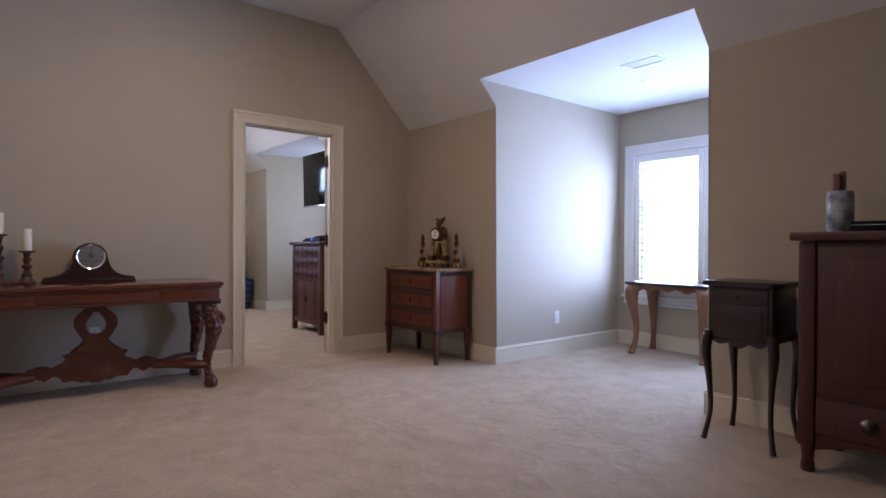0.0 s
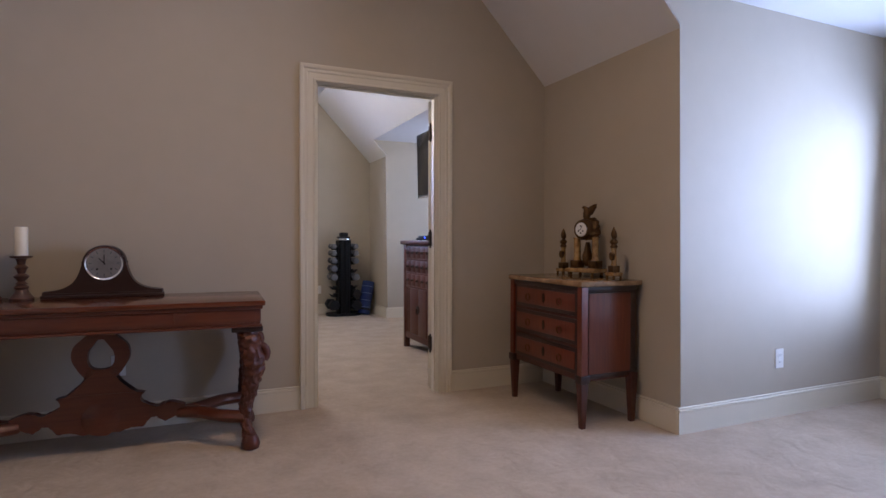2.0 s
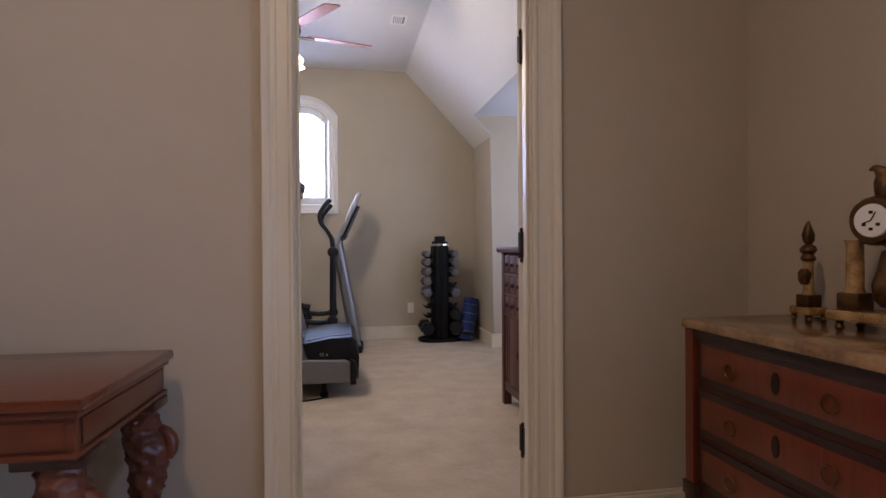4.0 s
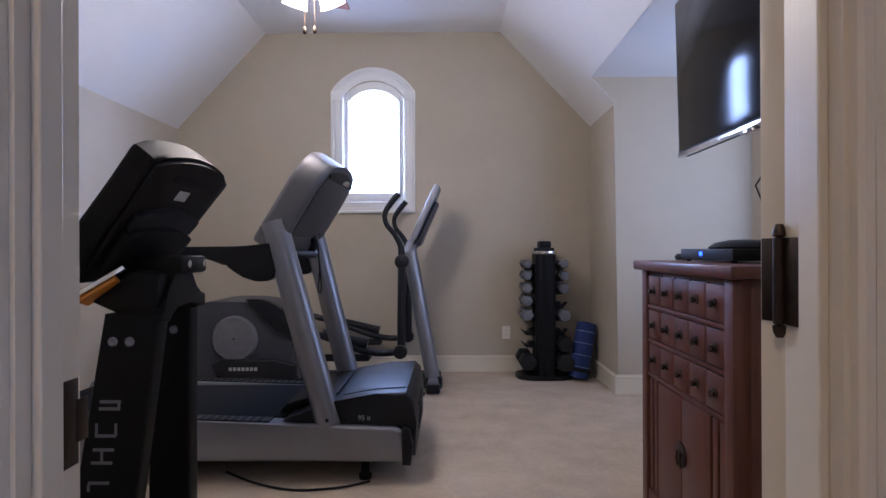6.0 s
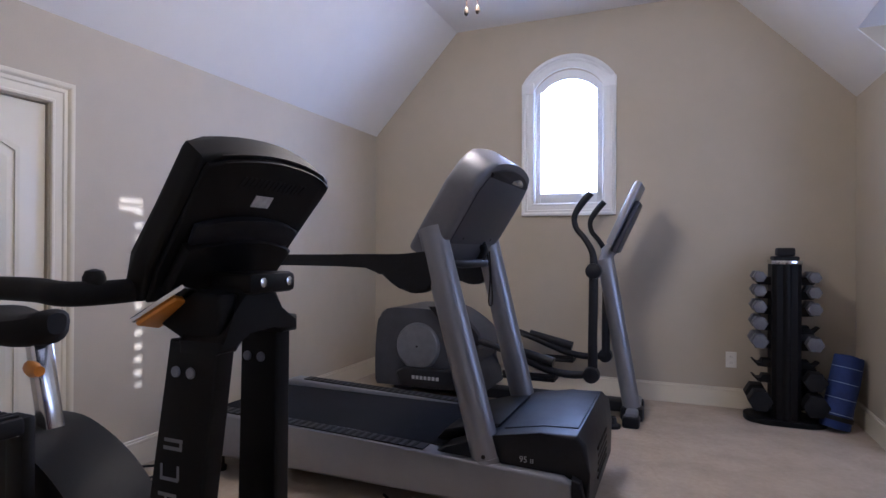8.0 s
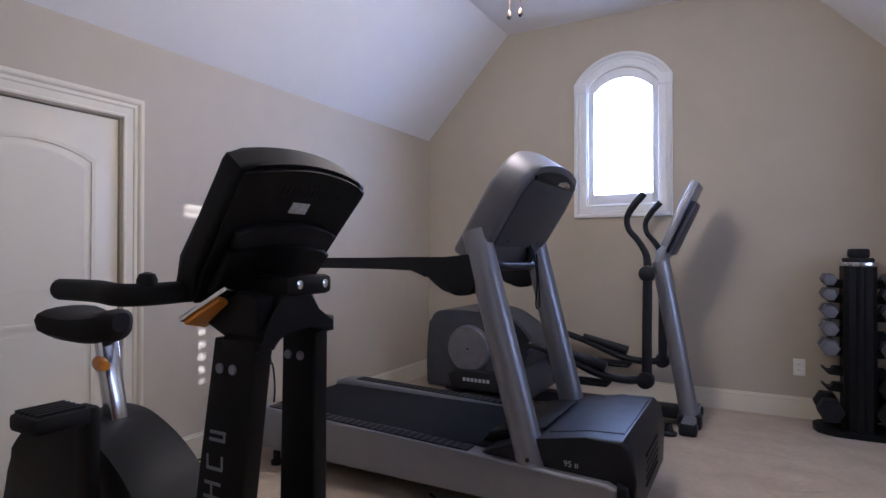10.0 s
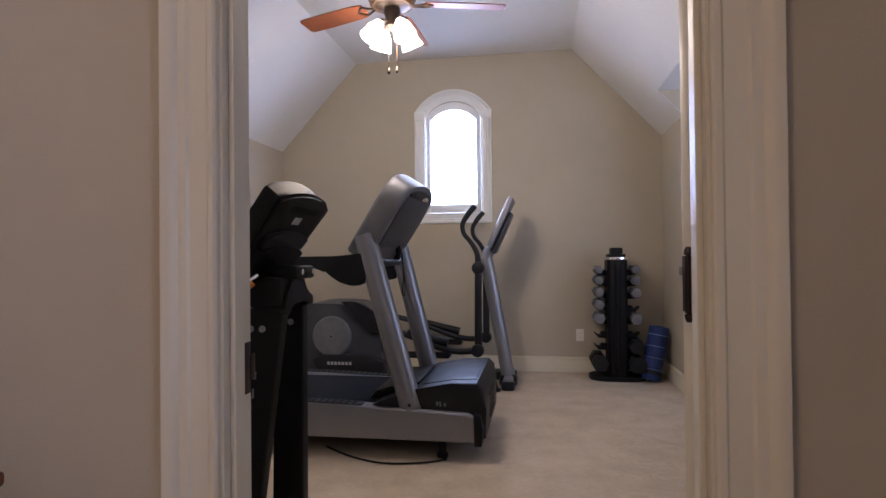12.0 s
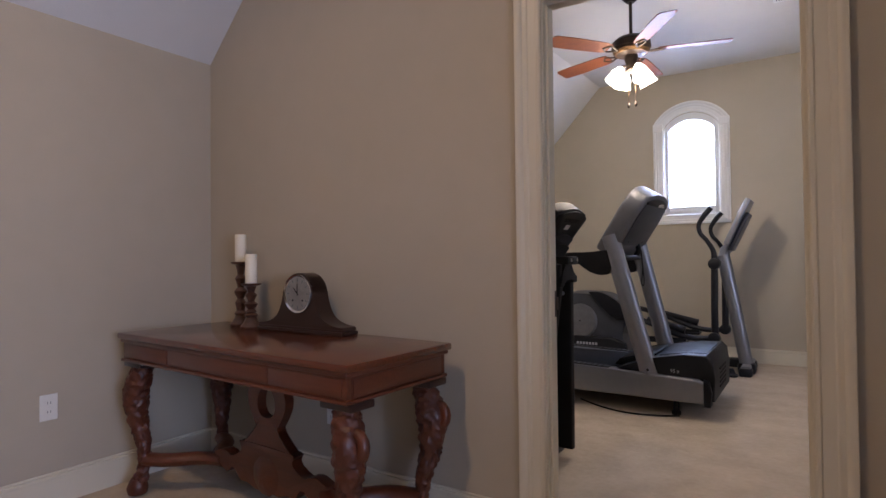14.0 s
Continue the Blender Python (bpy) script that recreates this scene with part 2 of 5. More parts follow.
CASING = ((0, 0), (0, 0.012), (0.004, 0.017), (0.013, 0.017), (0.018, 0.012), (0.052, 0.011), (0.057, 0.016), (0.066, 0.017), (0.073, 0.015), (0.079, 0.023), (0.087, 0.029), (0.100, 0.029), (0.102, 0.026), (0.102, 0))


def sweep(bm, rows, closed):
    """Skins rows of points; each row is one line of the profile along its path."""
    rows = [[bm.verts.new(p) for p in r] for r in rows]
    n = len(rows[0])
    for r0, r1 in zip(rows, rows[1:]):
        for k in range(n if closed else n - 1):
            j = (k + 1) % n
            bm.faces.new((r0[k], r0[j], r1[j], r1[k]))
    return bm


def casing(m, u0, u1, v0, v1, foot=False, bm=None):
    """Moulded, mitred casing round an opening; with a foot it also runs along the bottom."""
    rows = []
    for b, w in CASING:
        lo = v0 - b if foot else v0
        rows.append([m(u0 - b, lo, w), m(u0 - b, v1 + b, w), m(u1 + b, v1 + b, w), m(u1 + b, lo, w)])
    return sweep(bm or bmesh.new(), rows, foot)


def on_south(u, v, w):
    return (u, YD - w, v)


def on_gym(u, v, w):
    return (u, YG + w, v)


def on_west(u, v, w):
    return (X0 + w, u, v)


def on_north(u, v, w):
    return (u, YF - w, v)


def on_east(u, v, w):
    return (W - w, u, v)


struct("trim_doorway", casing(on_south, OX0 - 0.006, OX1 + 0.006, 0, OZ + 0.006), TRIM, "cream painted stepped door casing", "trim")
struct("trim_doorway_gym", casing(on_gym, OX0 - 0.006, OX1 + 0.006, 0, OZ + 0.006), TRIM, "cream painted stepped door casing", "trim")
bm = box(OX0 - 0.018, YD - 0.001, 0, OX0, YG + 0.001, OZ)
box(OX1, YD - 0.001, 0, OX1 + 0.018, YG + 0.001, OZ, 0, bm)
box(OX0 - 0.018, YD - 0.001, OZ, OX1 + 0.018, YG + 0.001, OZ + 0.018, 0, bm)
box(OX0, YD + 0.02, 0, OX0 + 0.011, YD + 0.055, OZ, 0.002, bm)
box(OX1 - 0.011, YD + 0.02, 0, OX1, YD + 0.055, OZ, 0.002, bm)
box(OX0 + 0.011, YD + 0.02, OZ - 0.011, OX1 - 0.011, YD + 0.055, OZ, 0.002, bm)
struct("door_jamb", bm, TRIM, "cream gloss door jamb with stops", "door frame", False)
bm = box(OX0, YG - 0.035, 0.86, OX0 + 0.002, YG - 0.002, 0.96, 0.0008)
box(OX0 + 0.002, YG - 0.006, 0.885, OX0 + 0.003, YG + 0.014, 0.935, 0.0004, bm)
tagged(part("strike_plate", bm, BRONZE), "dark bronze strike plate let into the door jamb", "strike plate")


def ring(outer, inner, axis, a, b, bm=None):
    """A flat frame between two outlines of the same count, pulled from a to b."""
    bm = bm or bmesh.new()

    def at(u, v, w):
        return {"x": (w, u, v), "y": (u, w, v), "z": (u, v, w)}[axis]
    n = len(outer)
    o0, o1 = [bm.verts.new(at(u, v, a)) for u, v in outer], [bm.verts.new(at(u, v, b)) for u, v in outer]
    i0, i1 = [bm.verts.new(at(u, v, a)) for u, v in inner], [bm.verts.new(at(u, v, b)) for u, v in inner]
    for k in range(n):
        j = (k + 1) % n
        bm.faces.new((o0[k], o0[j], i0[j], i0[k]))
        bm.faces.new((o1[k], o1[j], i1[j], i1[k]))
        bm.faces.new((o0[k], o0[j], o1[j], o1[k]))
        bm.faces.new((i0[k], i0[j], i1[j], i1[k]))
    return bm


def panel_outline(u0, u1, v0, v1, rise, g):
    pts = [(u0 + g, v0 + g), (u1 - g, v0 + g)]
    top = arc(u0 + g, u1 - g, v1 - g, v1 - g + rise, 12) if rise else [(u0 + g, v1 - g), (u1 - g, v1 - g)]
    return pts + top[::-1]


def door_leaf(name, width, height, label, at, rz):
    """A moulded two-panel door; hinge edge at x = 0, its face towards -y."""
    d = tagged(part(name, box(0, 0, 0.012, width, 0.035, height, 0.002), TRIM), label, "door", "", "structure")
    d.matrix_world = pose(*at, 0, 0, rz)
    for v0, v1, rise in ((height * 0.54, height - 0.21, 0.07), (0.22, height * 0.54 - 0.13, 0.0)):
        for w0, w1 in ((-0.006, 0.0), (0.035, 0.041)):
            o, i = panel_outline(0.11, width - 0.11, v0, v1, rise, 0), panel_outline(0.11, width - 0.11, v0, v1, rise, 0.018)
            part("panel_moulding", ring(o, i, "y", w0, w1), TRIM, d)
            part("panel", prism(panel_outline(0.11, width - 0.11, v0, v1, rise, 0.05), "y", w0 * 0.7 if w0 < 0 else 0.035, 0 if w0 < 0 else 0.039), TRIM, d)
    return d


# open door, folded back against the gym side of the wall, on three hinges
d1 = door_leaf("door_1", OX1 - OX0 - 0.006, OZ - 0.006, "cream moulded panel door standing wide open on bronze hinges", (OX1 + 0.008, YG + 0.012, 0), 22)
for z in (0.33, 1.07, 1.82):
    bm = tube([(OX1 - 0.004, YG + 0.006, z - 0.05), (OX1 - 0.004, YG + 0.006, z + 0.05)], 0.007, 10)
    lathe([(0.003, 0.05), (0.008, 0.053), (0.007, 0.06), (0.004, 0.066)], (OX1 - 0.004, YG + 0.006, z), "z", 10, bm)
    lathe([(0.004, -0.066), (0.007, -0.06), (0.008, -0.053), (0.003, -0.05)], (OX1 - 0.004, YG + 0.006, z), "z", 10, bm)
    box(OX1 - 0.003, YG - 0.036, z - 0.05, OX1 - 0.0005, YG + 0.004, z + 0.05, 0.001, bm)
    tagged(part("door_hinge", bm, BRONZE), "dark bronze butt hinge with ball tips on the door jamb", "hinge", "hinges of the open door")
for z in (0.33, 1.07, 1.82):
    part("hinge_leaf", box(-0.0025, -0.002, z - 0.05, 0.0, 0.032, z + 0.05, 0.001), BRONZE, d1, "dark bronze hinge leaf")
part("door_knob", lathe([(0.03, 0.0), (0.03, -0.006), (0.011, -0.01), (0.011, -0.035), (0.026, -0.045), (0.028, -0.06), (0.015, -0.07)], (OX1 - OX0 - 0.07, 0, 0.92), "y", 16), BRONZE, d1, "dark bronze door knob")

# low door in the gym's west wall
d2 = door_leaf("door_2", LD1 - LD0 - 0.008, LDZ - 0.006, "white moulded panel attic door, closed, in the knee wall", (X0 - 0.012, LD0 + 0.004, 0), 90)
struct("trim_attic_door", casing(on_west, LD0 - 0.006, LD1 + 0.006, 0, LDZ + 0.006), TRIM, "cream painted stepped door casing", "trim")
struct("attic_backing", box(X0 - 0.125, LD0, 0, X0 - 0.07, LD1, LDZ), TRIM, "plain painted backing behind the attic door", "door frame", False)


def baseboard(m, u0, u1):
    bm = bmesh.new()
    slab(bm, m, u0, u1, 0, 0.118, 0, 0.014)
    slab(bm, m, u0, u1, 0.118, 0.134, 0, 0.018, 0.003)
    slab(bm, m, u0, u1, 0.134, 0.146, 0, 0.010, 0.003)
    return struct("baseboard", bm, TRIM, "cream painted moulded baseboard", "baseboard", False)


def cheek_far(y):
    return lambda u, v, w: (u, y - w, v)


def cheek_near(y):
    return lambda u, v, w: (u, y + w, v)


def dormer_back(x):
    return lambda u, v, w: (x - w, u, v)


G = 0.016
baseboard(on_south, X0 + G, OX0 - 0.109)
baseboard(on_south, OX1 + 0.109, W - G)
baseboard(on_west, YB, YD)
baseboard(on_east, YB, DS[0])
baseboard(on_east, DS[1], YD)
baseboard(cheek_far(DS[1]), W - 0.012, DS[2] - G)
baseboard(cheek_near(DS[0]), W - 0.012, DS[2] - G)
baseboard(dormer_back(DS[2]), DS[0], DS[1])
baseboard(on_gym, X0 + G, OX0 - 0.109)
baseboard(on_gym, OX1 + 0.109, W - G)
baseboard(on_west, YG, LD0 - 0.109)
baseboard(on_west, LD1 + 0.109, YF)
baseboard(on_north, X0 + G, W - G)
baseboard(on_east, YG, DG[0])
baseboard(on_east, DG[1], YF - G)
baseboard(cheek_far(DG[1]), W - 0.012, DG[2] - G)
baseboard(cheek_near(DG[0]), W - 0.012, DG[2] - G)
baseboard(dormer_back(DG[2]), DG[0], DG[1])


def shutter_window(name, x, y0, y1, z0, z1, panels, tilt, label, gap=0.0):
    """Window in an east wall with plantation shutters set in the opening."""
    win = tagged(new(name), label, "window", "", "structure")
    win.location = (x, (y0 + y1) / 2, z0)
    win.empty_display_size = 0.05
    m = dormer_back(0)

    def lp(n, bm, mat, parent=None, lab=""):
        bmesh.ops.translate(bm, vec=(0, -(y0 + y1) / 2, -z0), verts=bm.verts)
        return part(n, bm, mat, parent or win, lab)
    lp("window_frame", casing(m, y0, y1, z0, z1, True), WHITE)
    bm = bmesh.new()
    slab(bm, m, y0 - 0.12, y1 + 0.12, z0 - 0.03, z0 - 0.004, 0.0, 0.055, 0.006)
    lp("window_sill", bm, WHITE)
    bm = box(0.085, y0, z0, 0.12, y0 + 0.05, z1)
    box(0.085, y1 - 0.05, z0, 0.12, y1, z1, 0, bm)
    box(0.085, y0 + 0.05, z0, 0.12, y1 - 0.05, z0 + 0.06, 0, bm)
    box(0.085, y0 + 0.05, z1 - 0.05, 0.12, y1 - 0.05, z1, 0, bm)
    lp("sash", bm, WHITE)
    pw = (y1 - y0) / panels
    for k in range(panels):
        a, b = y0 + k * pw + 0.003, y0 + (k + 1) * pw - 0.003
        st, bot, top = 0.055, 0.13, 0.08
        bm = box(0.0, a, z0 + 0.003, 0.028, a + st, z1 - 0.003, 0.002)
        box(0.0, b - st, z0 + 0.003, 0.028, b, z1 - 0.003, 0.002, bm)
        box(0.0, a + st, z0 + 0.003, 0.028, b - st, z0 + bot, 0.002, bm)
        box(0.0, a + st, z1 - top, 0.028, b - st, z1 - 0.003, 0.002, bm)
        pan = lp("shutter_panel", bm, WHITE)
        n = round((z1 - top - z0 - bot) / 0.071)
        step = (z1 - top - z0 - bot) / n
        for i in range(n):
            z = z0 + bot + step * (i + 0.5)
            prof = [(0.014 + 0.042 * math.cos(t) * math.cos(tilt) - 0.005 * math.sin(t) * math.sin(tilt), z + 0.042 * math.cos(t) * math.sin(tilt) + 0.005 * math.sin(t) * math.cos(tilt)) for t in [q * math.tau / 10 for q in range(10)]]
            notch = a + st + 0.001 + (0.09 if gap else 0.0)
            bm = prism(prof, "y", notch + gap, b - st - 0.001)
            if gap:
                last = i == n - 1
                q = 0.2 if last else 0.5
                prism([(0.014 + (u - 0.014) * q, z + (v - z) * q) for u, v in prof], "y", notch - 0.09 if last else notch, notch + gap, bm)
                if not last:
                    prism(prof, "y", notch - 0.09, notch, bm)
            lp("louver", bm, WHITE, pan)
    return win


shutter_window("window_1", DS[2], *SW, 2, -0.17, "white plantation shutter window with open louvers, glaring daylight")
# unseen window; its louver notches are added to shape the west wall's sun dots
shutter_window("window_2", DG[2], *GW, 1, -1.05, "white plantation shutter window with nearly closed louvers", 0.042)

# arched window
win = tagged(new("window_3"), "white arched window with fluted casing, corner blocks and shutter", "window", "", "structure")
win.location = ((AX0 + AX1) / 2, YF, AZ0)


def ap(n, bm, mat, parent=None, lab=""):
    bmesh.ops.translate(bm, vec=(-(AX0 + AX1) / 2, -YF, -AZ0), verts=bm.verts)
    return part(n, bm, mat, parent or win, lab)


rows = []
for b, w in CASING:
    top = arc(AX0 - b, AX1 + b, 2.485 + b * 0.55, AZT + 0.006 + b * 1.1)
    rows.append([on_north(u, v, w) for u, v in [(AX0 - b, AZ0 - b), *top, (AX1 + b, AZ0 - b)]])
bm = sweep(bmesh.new(), rows, True)
ap("window_frame", bm, WHITE)
for u in (AX0 - 0.104, AX1 + 0.0):
    bm = bmesh.new()
    slab(bm, on_north, u, u + 0.104, 2.46, 2.545, 0, 0.03, 0.004)
    blk = ap("corner_block", bm, WHITE)
    for k in range(3):
        bm = bmesh.new()
        o = 0.012 + k * 0.012
        slab(bm, on_north, u + o, u + 0.104 - o, 2.46 + o * 0.8, 2.545 - o * 0.8, 0.03, 0.032 + k * 0.0015, 0.001)
        ap("fluting", bm, WHITE, blk)
st = 0.05
bm = box(AX0 + 0.007, YF + 0.02, AZ0 + 0.006, AX0 + st, YF + 0.048, 2.575, 0.002)
box(AX1 - st, YF + 0.02, AZ0 + 0.006, AX1 - 0.007, YF + 0.048, 2.575, 0.002, bm)
box(AX0 + st, YF + 0.02, AZ0 + 0.006, AX1 - st, YF + 0.048, AZ0 + 0.085, 0.002, bm)
prism([(AX0 + st, 2.645), *arc(AX0 + st, AX1 - st, 2.455, 2.565), (AX1 - st, 2.645)], "y", YF + 0.02, YF + 0.048, bm)
pan = ap("shutter_panel", bm, WHITE)
for i in range(12):
    z, tl = AZ0 + 0.135 + i * 0.072, 0.13
    prof = [(YF + 0.034 + 0.04 * math.cos(t) * math.cos(tl) - 0.005 * math.sin(t) * math.sin(tl), z + 0.04 * math.cos(t) * math.sin(tl) + 0.005 * math.sin(t) * math.cos(tl)) for t in [q * math.tau / 10 for q in range(10)]]
    ap("louver", prism(prof, "x", AX0 + st + 0.001, AX1 - st - 0.001), WHITE, pan)
bm = box(AX0, YF + 0.09, AZ0, AX0 + 0.04, YF + 0.13, AZT)
box(AX1 - 0.04, YF + 0.09, AZ0, AX1, YF + 0.13, AZT, 0, bm)
box(AX0 + 0.04, YF + 0.09, AZ0, AX1 - 0.04, YF + 0.13, AZ0 + 0.05, 0, bm)
ap("sash", bm, WHITE)

# bright hazy sky close outside the two glaring windows
HAZE = glow("bright_hazy_sky", (0.90, 0.95, 1.0), 4.5)
struct("backdrop_east", box(6.6, 0.9, -1.0, 6.62, 4.9, 4.0), HAZE, "plain bright overcast sky outside the window", "backdrop", False)
struct("backdrop_north", box(0.2, 10.65, -0.5, 3.4, 10.67, 5.0), HAZE, "plain bright overcast sky outside the window", "backdrop", False)

# ---- materials of the things ----
MAHOG = wood("carved_walnut", (0.078, 0.017, 0.0065), (0.125, 0.031, 0.011), 0.38)
CARVED = wood("carved_walnut_leg", (0.055, 0.013, 0.006), (0.115, 0.028, 0.010), 0.45, (3, 3, 3), 0.05)
MAHOG_TOP = wood("polished_walnut_top", (0.080, 0.019, 0.008), (0.14, 0.036, 0.014), 0.16, (1.5, 16, 16), 0.5)
CHERRY = wood("red_mahogany_veneer", (0.10, 0.016, 0.006), (0.165, 0.033, 0.011), 0.30, (14, 14, 1))
REDDARK = wood("deep_red_mahogany", (0.042, 0.008, 0.004), (0.075, 0.016, 0.0065), 0.38, (14, 14, 1), 0.1)
DARKWOOD = wood("dark_mahogany_banding", (0.016, 0.006, 0.005), (0.034, 0.011, 0.008), 0.33, (14, 14, 1))
CLOCKWOOD = wood("dark_clock_wood", (0.026, 0.011, 0.007), (0.036, 0.015, 0.009), 0.36, (1, 8, 8), 0.0)
REDLAC = wood("worn_red_elm", (0.055, 0.015, 0.008), (0.115, 0.033, 0.016), 0.45, (12, 12, 1), 0.1)
OAK = wood("honey_oak", (0.17, 0.078, 0.034), (0.25, 0.12, 0.055), 0.38, (12, 12, 1), 0.15)
FANWOOD = wood("cherry_blade", (0.16, 0.045, 0.018), (0.24, 0.08, 0.035), 0.5, (3, 18, 18), 0.0)
MARBLE = material("veined_yellow_marble", (0.14, 0.068, 0.034), (0.38, 0.25, 0.13), 0.18, 0, 9, 0.0, coat=0.3)
PINKMARBLE = material("sienna_marble", (0.13, 0.055, 0.02), (0.50, 0.32, 0.12), 0.2, 0, 24, 0.0, coat=0.3)
GILT = material("aged_gilt_bronze", (0.060, 0.030, 0.014), (0.17, 0.092, 0.034), 0.45, 0.8, 25, 0.25, 90)
WAX = material("ivory_wax", (0.78, 0.72, 0.58), (0.82, 0.77, 0.65), 0.5, 0, 6)
STICK = wood("turned_dark_stick", (0.05, 0.022, 0.014), (0.11, 0.05, 0.03), 0.35)
DIAL = material("silvered_dial", (0.26, 0.25, 0.24), (0.36, 0.35, 0.33), 0.25, 0.4, 8)
ENAMEL = material("white_enamel", (0.8, 0.79, 0.76), (0.84, 0.83, 0.8), 0.2)
BLACK = material("black_plastic", (0.004, 0.004, 0.0045), (0.007, 0.0068, 0.007), 0.5, 0, 10, 0.04, 300, spec=0.2)
BLACKMATT = material("black_rubber", (0.006, 0.006, 0.007), (0.011, 0.011, 0.012), 0.7, 0, 20, 0.2, 500, spec=0.3)
BELT = material("treadmill_belt", (0.008, 0.0085, 0.010), (0.014, 0.0145, 0.017), 0.85, 0, 20, 0.25, 600, spec=0.1)
SHELL = material("satin_grey_shell", (0.15, 0.152, 0.17), (0.18, 0.182, 0.20), 0.5, 0.55, 6, vary=0.3)
GREY = material("slate_grey_plastic", (0.034, 0.037, 0.048), (0.05, 0.054, 0.068), 0.42, 0, 12, 0.06, 400)
GREYDARK = material("charcoal_plastic", (0.0085, 0.009, 0.012), (0.014, 0.015, 0.019), 0.45, 0, 12, 0.06, 400, spec=0.28)
SILVER = material("silver_painted_steel", (0.25, 0.258, 0.29), (0.28, 0.288, 0.32), 0.36, 0.6, 5, vary=0.2)
COVER = material("brushed_grey_cover", (0.17, 0.175, 0.20), (0.22, 0.225, 0.25), 0.38, 0.5, 16, 0.05, 300)
FADEDINK = material("faded_grey_print", (0.16, 0.16, 0.17), (0.22, 0.22, 0.23), 0.5)
CHROME = material("chrome", (0.75, 0.75, 0.77), (0.8, 0.8, 0.82), 0.14, 1.0, 10)
RUBBERGREY = material("grey_hex_rubber", (0.10, 0.10, 0.11), (0.16, 0.16, 0.17), 0.5, 0, 18, 0.1, 200)
ORANGE = material("orange_plastic", (0.62, 0.22, 0.02), (0.70, 0.28, 0.03), 0.4)
SCREEN = material("black_screen_glass", (0.006, 0.006, 0.008), (0.009, 0.009, 0.011), 0.10, 0, 4, spec=0.08)
PAPER = material("printed_label", (0.36, 0.36, 0.36), (0.62, 0.62, 0.62), 0.5, 0, 60)
INK = material("pale_grey_print", (0.42, 0.42, 0.43), (0.48, 0.48, 0.5), 0.5)
BLUEMAT = material("blue_plaid_fabric", (0.009, 0.024, 0.11), (0.018, 0.042, 0.18), 0.75, 0, 12, 0.3, 300)
PALEBLUE = material("pale_blue_stripe", (0.25, 0.33, 0.5), (0.32, 0.4, 0.58), 0.7)
CHINA = material("blue_and_white_china", (0.06, 0.09, 0.14), (0.62, 0.65, 0.68), 0.15, 0, 16, coat=0.5)
BOOK = wood("reddish_sticks", (0.09, 0.02, 0.015), (0.16, 0.05, 0.035), 0.5)


def carve(bm, amount, scale):
    """Uneven carved relief pushed along the normals."""
    bm.normal_update()
    for v in bm.verts:
        c = 0.35 * noise.noise(v.co * scale * 4.1) + noise.noise(v.co * scale) + 0.5 * noise.noise(v.co * scale * 2.3)
        v.co += v.normal * c * amount
    return bm


def wpart(name, bm, mat, parent, label="", smooth=True):
    """Like part(), for a bmesh given in the world's own metres."""
    root = parent
    while root.parent:
        root = root.parent
    bmesh.ops.translate(bm, vec=-root.matrix_basis.translation, verts=bm.verts)
    return part(name, bm, mat, parent, label, smooth)


# ---- study: library table and what stands on it ----
t = thing("library_table", (0.893, 4.79, 0), "carved walnut library table with lyre pedestal against the wall", "table", -2.5)
HT = 0.757
part("tabletop", box(-0.76, -0.288, HT - 0.028, 0.76, 0.285, HT, 0.008), MAHOG_TOP, t)
part("top_moulding", box(-0.748, -0.279, HT - 0.044, 0.748, 0.277, HT - 0.028, 0.006), MAHOG, t)
bm = box(-0.735, -0.267, 0.638, 0.735, -0.245, HT - 0.044, 0.002)
box(-0.735, 0.245, 0.638, 0.735, 0.267, HT - 0.044, 0.002, bm)
box(-0.735, -0.245, 0.638, -0.713, 0.245, HT - 0.044, 0.002, bm)
box(0.713, -0.245, 0.638, 0.735, 0.245, HT - 0.044, 0.002, bm)
part("apron", bm, MAHOG, t)
for x0, x1 in ((-0.715, -0.345), (-0.337, 0.337), (0.345, 0.715)):
    part("frieze_panel", box(x0, -0.271, 0.646, x1, -0.267, HT - 0.052, 0.0015), MAHOG, t)
for s in (-1, 1):
    part("end_panel", box(s * 0.735, -0.24, 0.646, s * 0.740, 0.24, HT - 0.052, 0.0015) if s > 0 else box(-0.740, -0.24, 0.646, -0.735, 0.24, HT - 0.052, 0.0015), MAHOG, t)
bm = box(-0.744, -0.277, 0.624, 0.744, 0.275, 0.638, 0.005)
part("bottom_bead", bm, MAHOG, t)
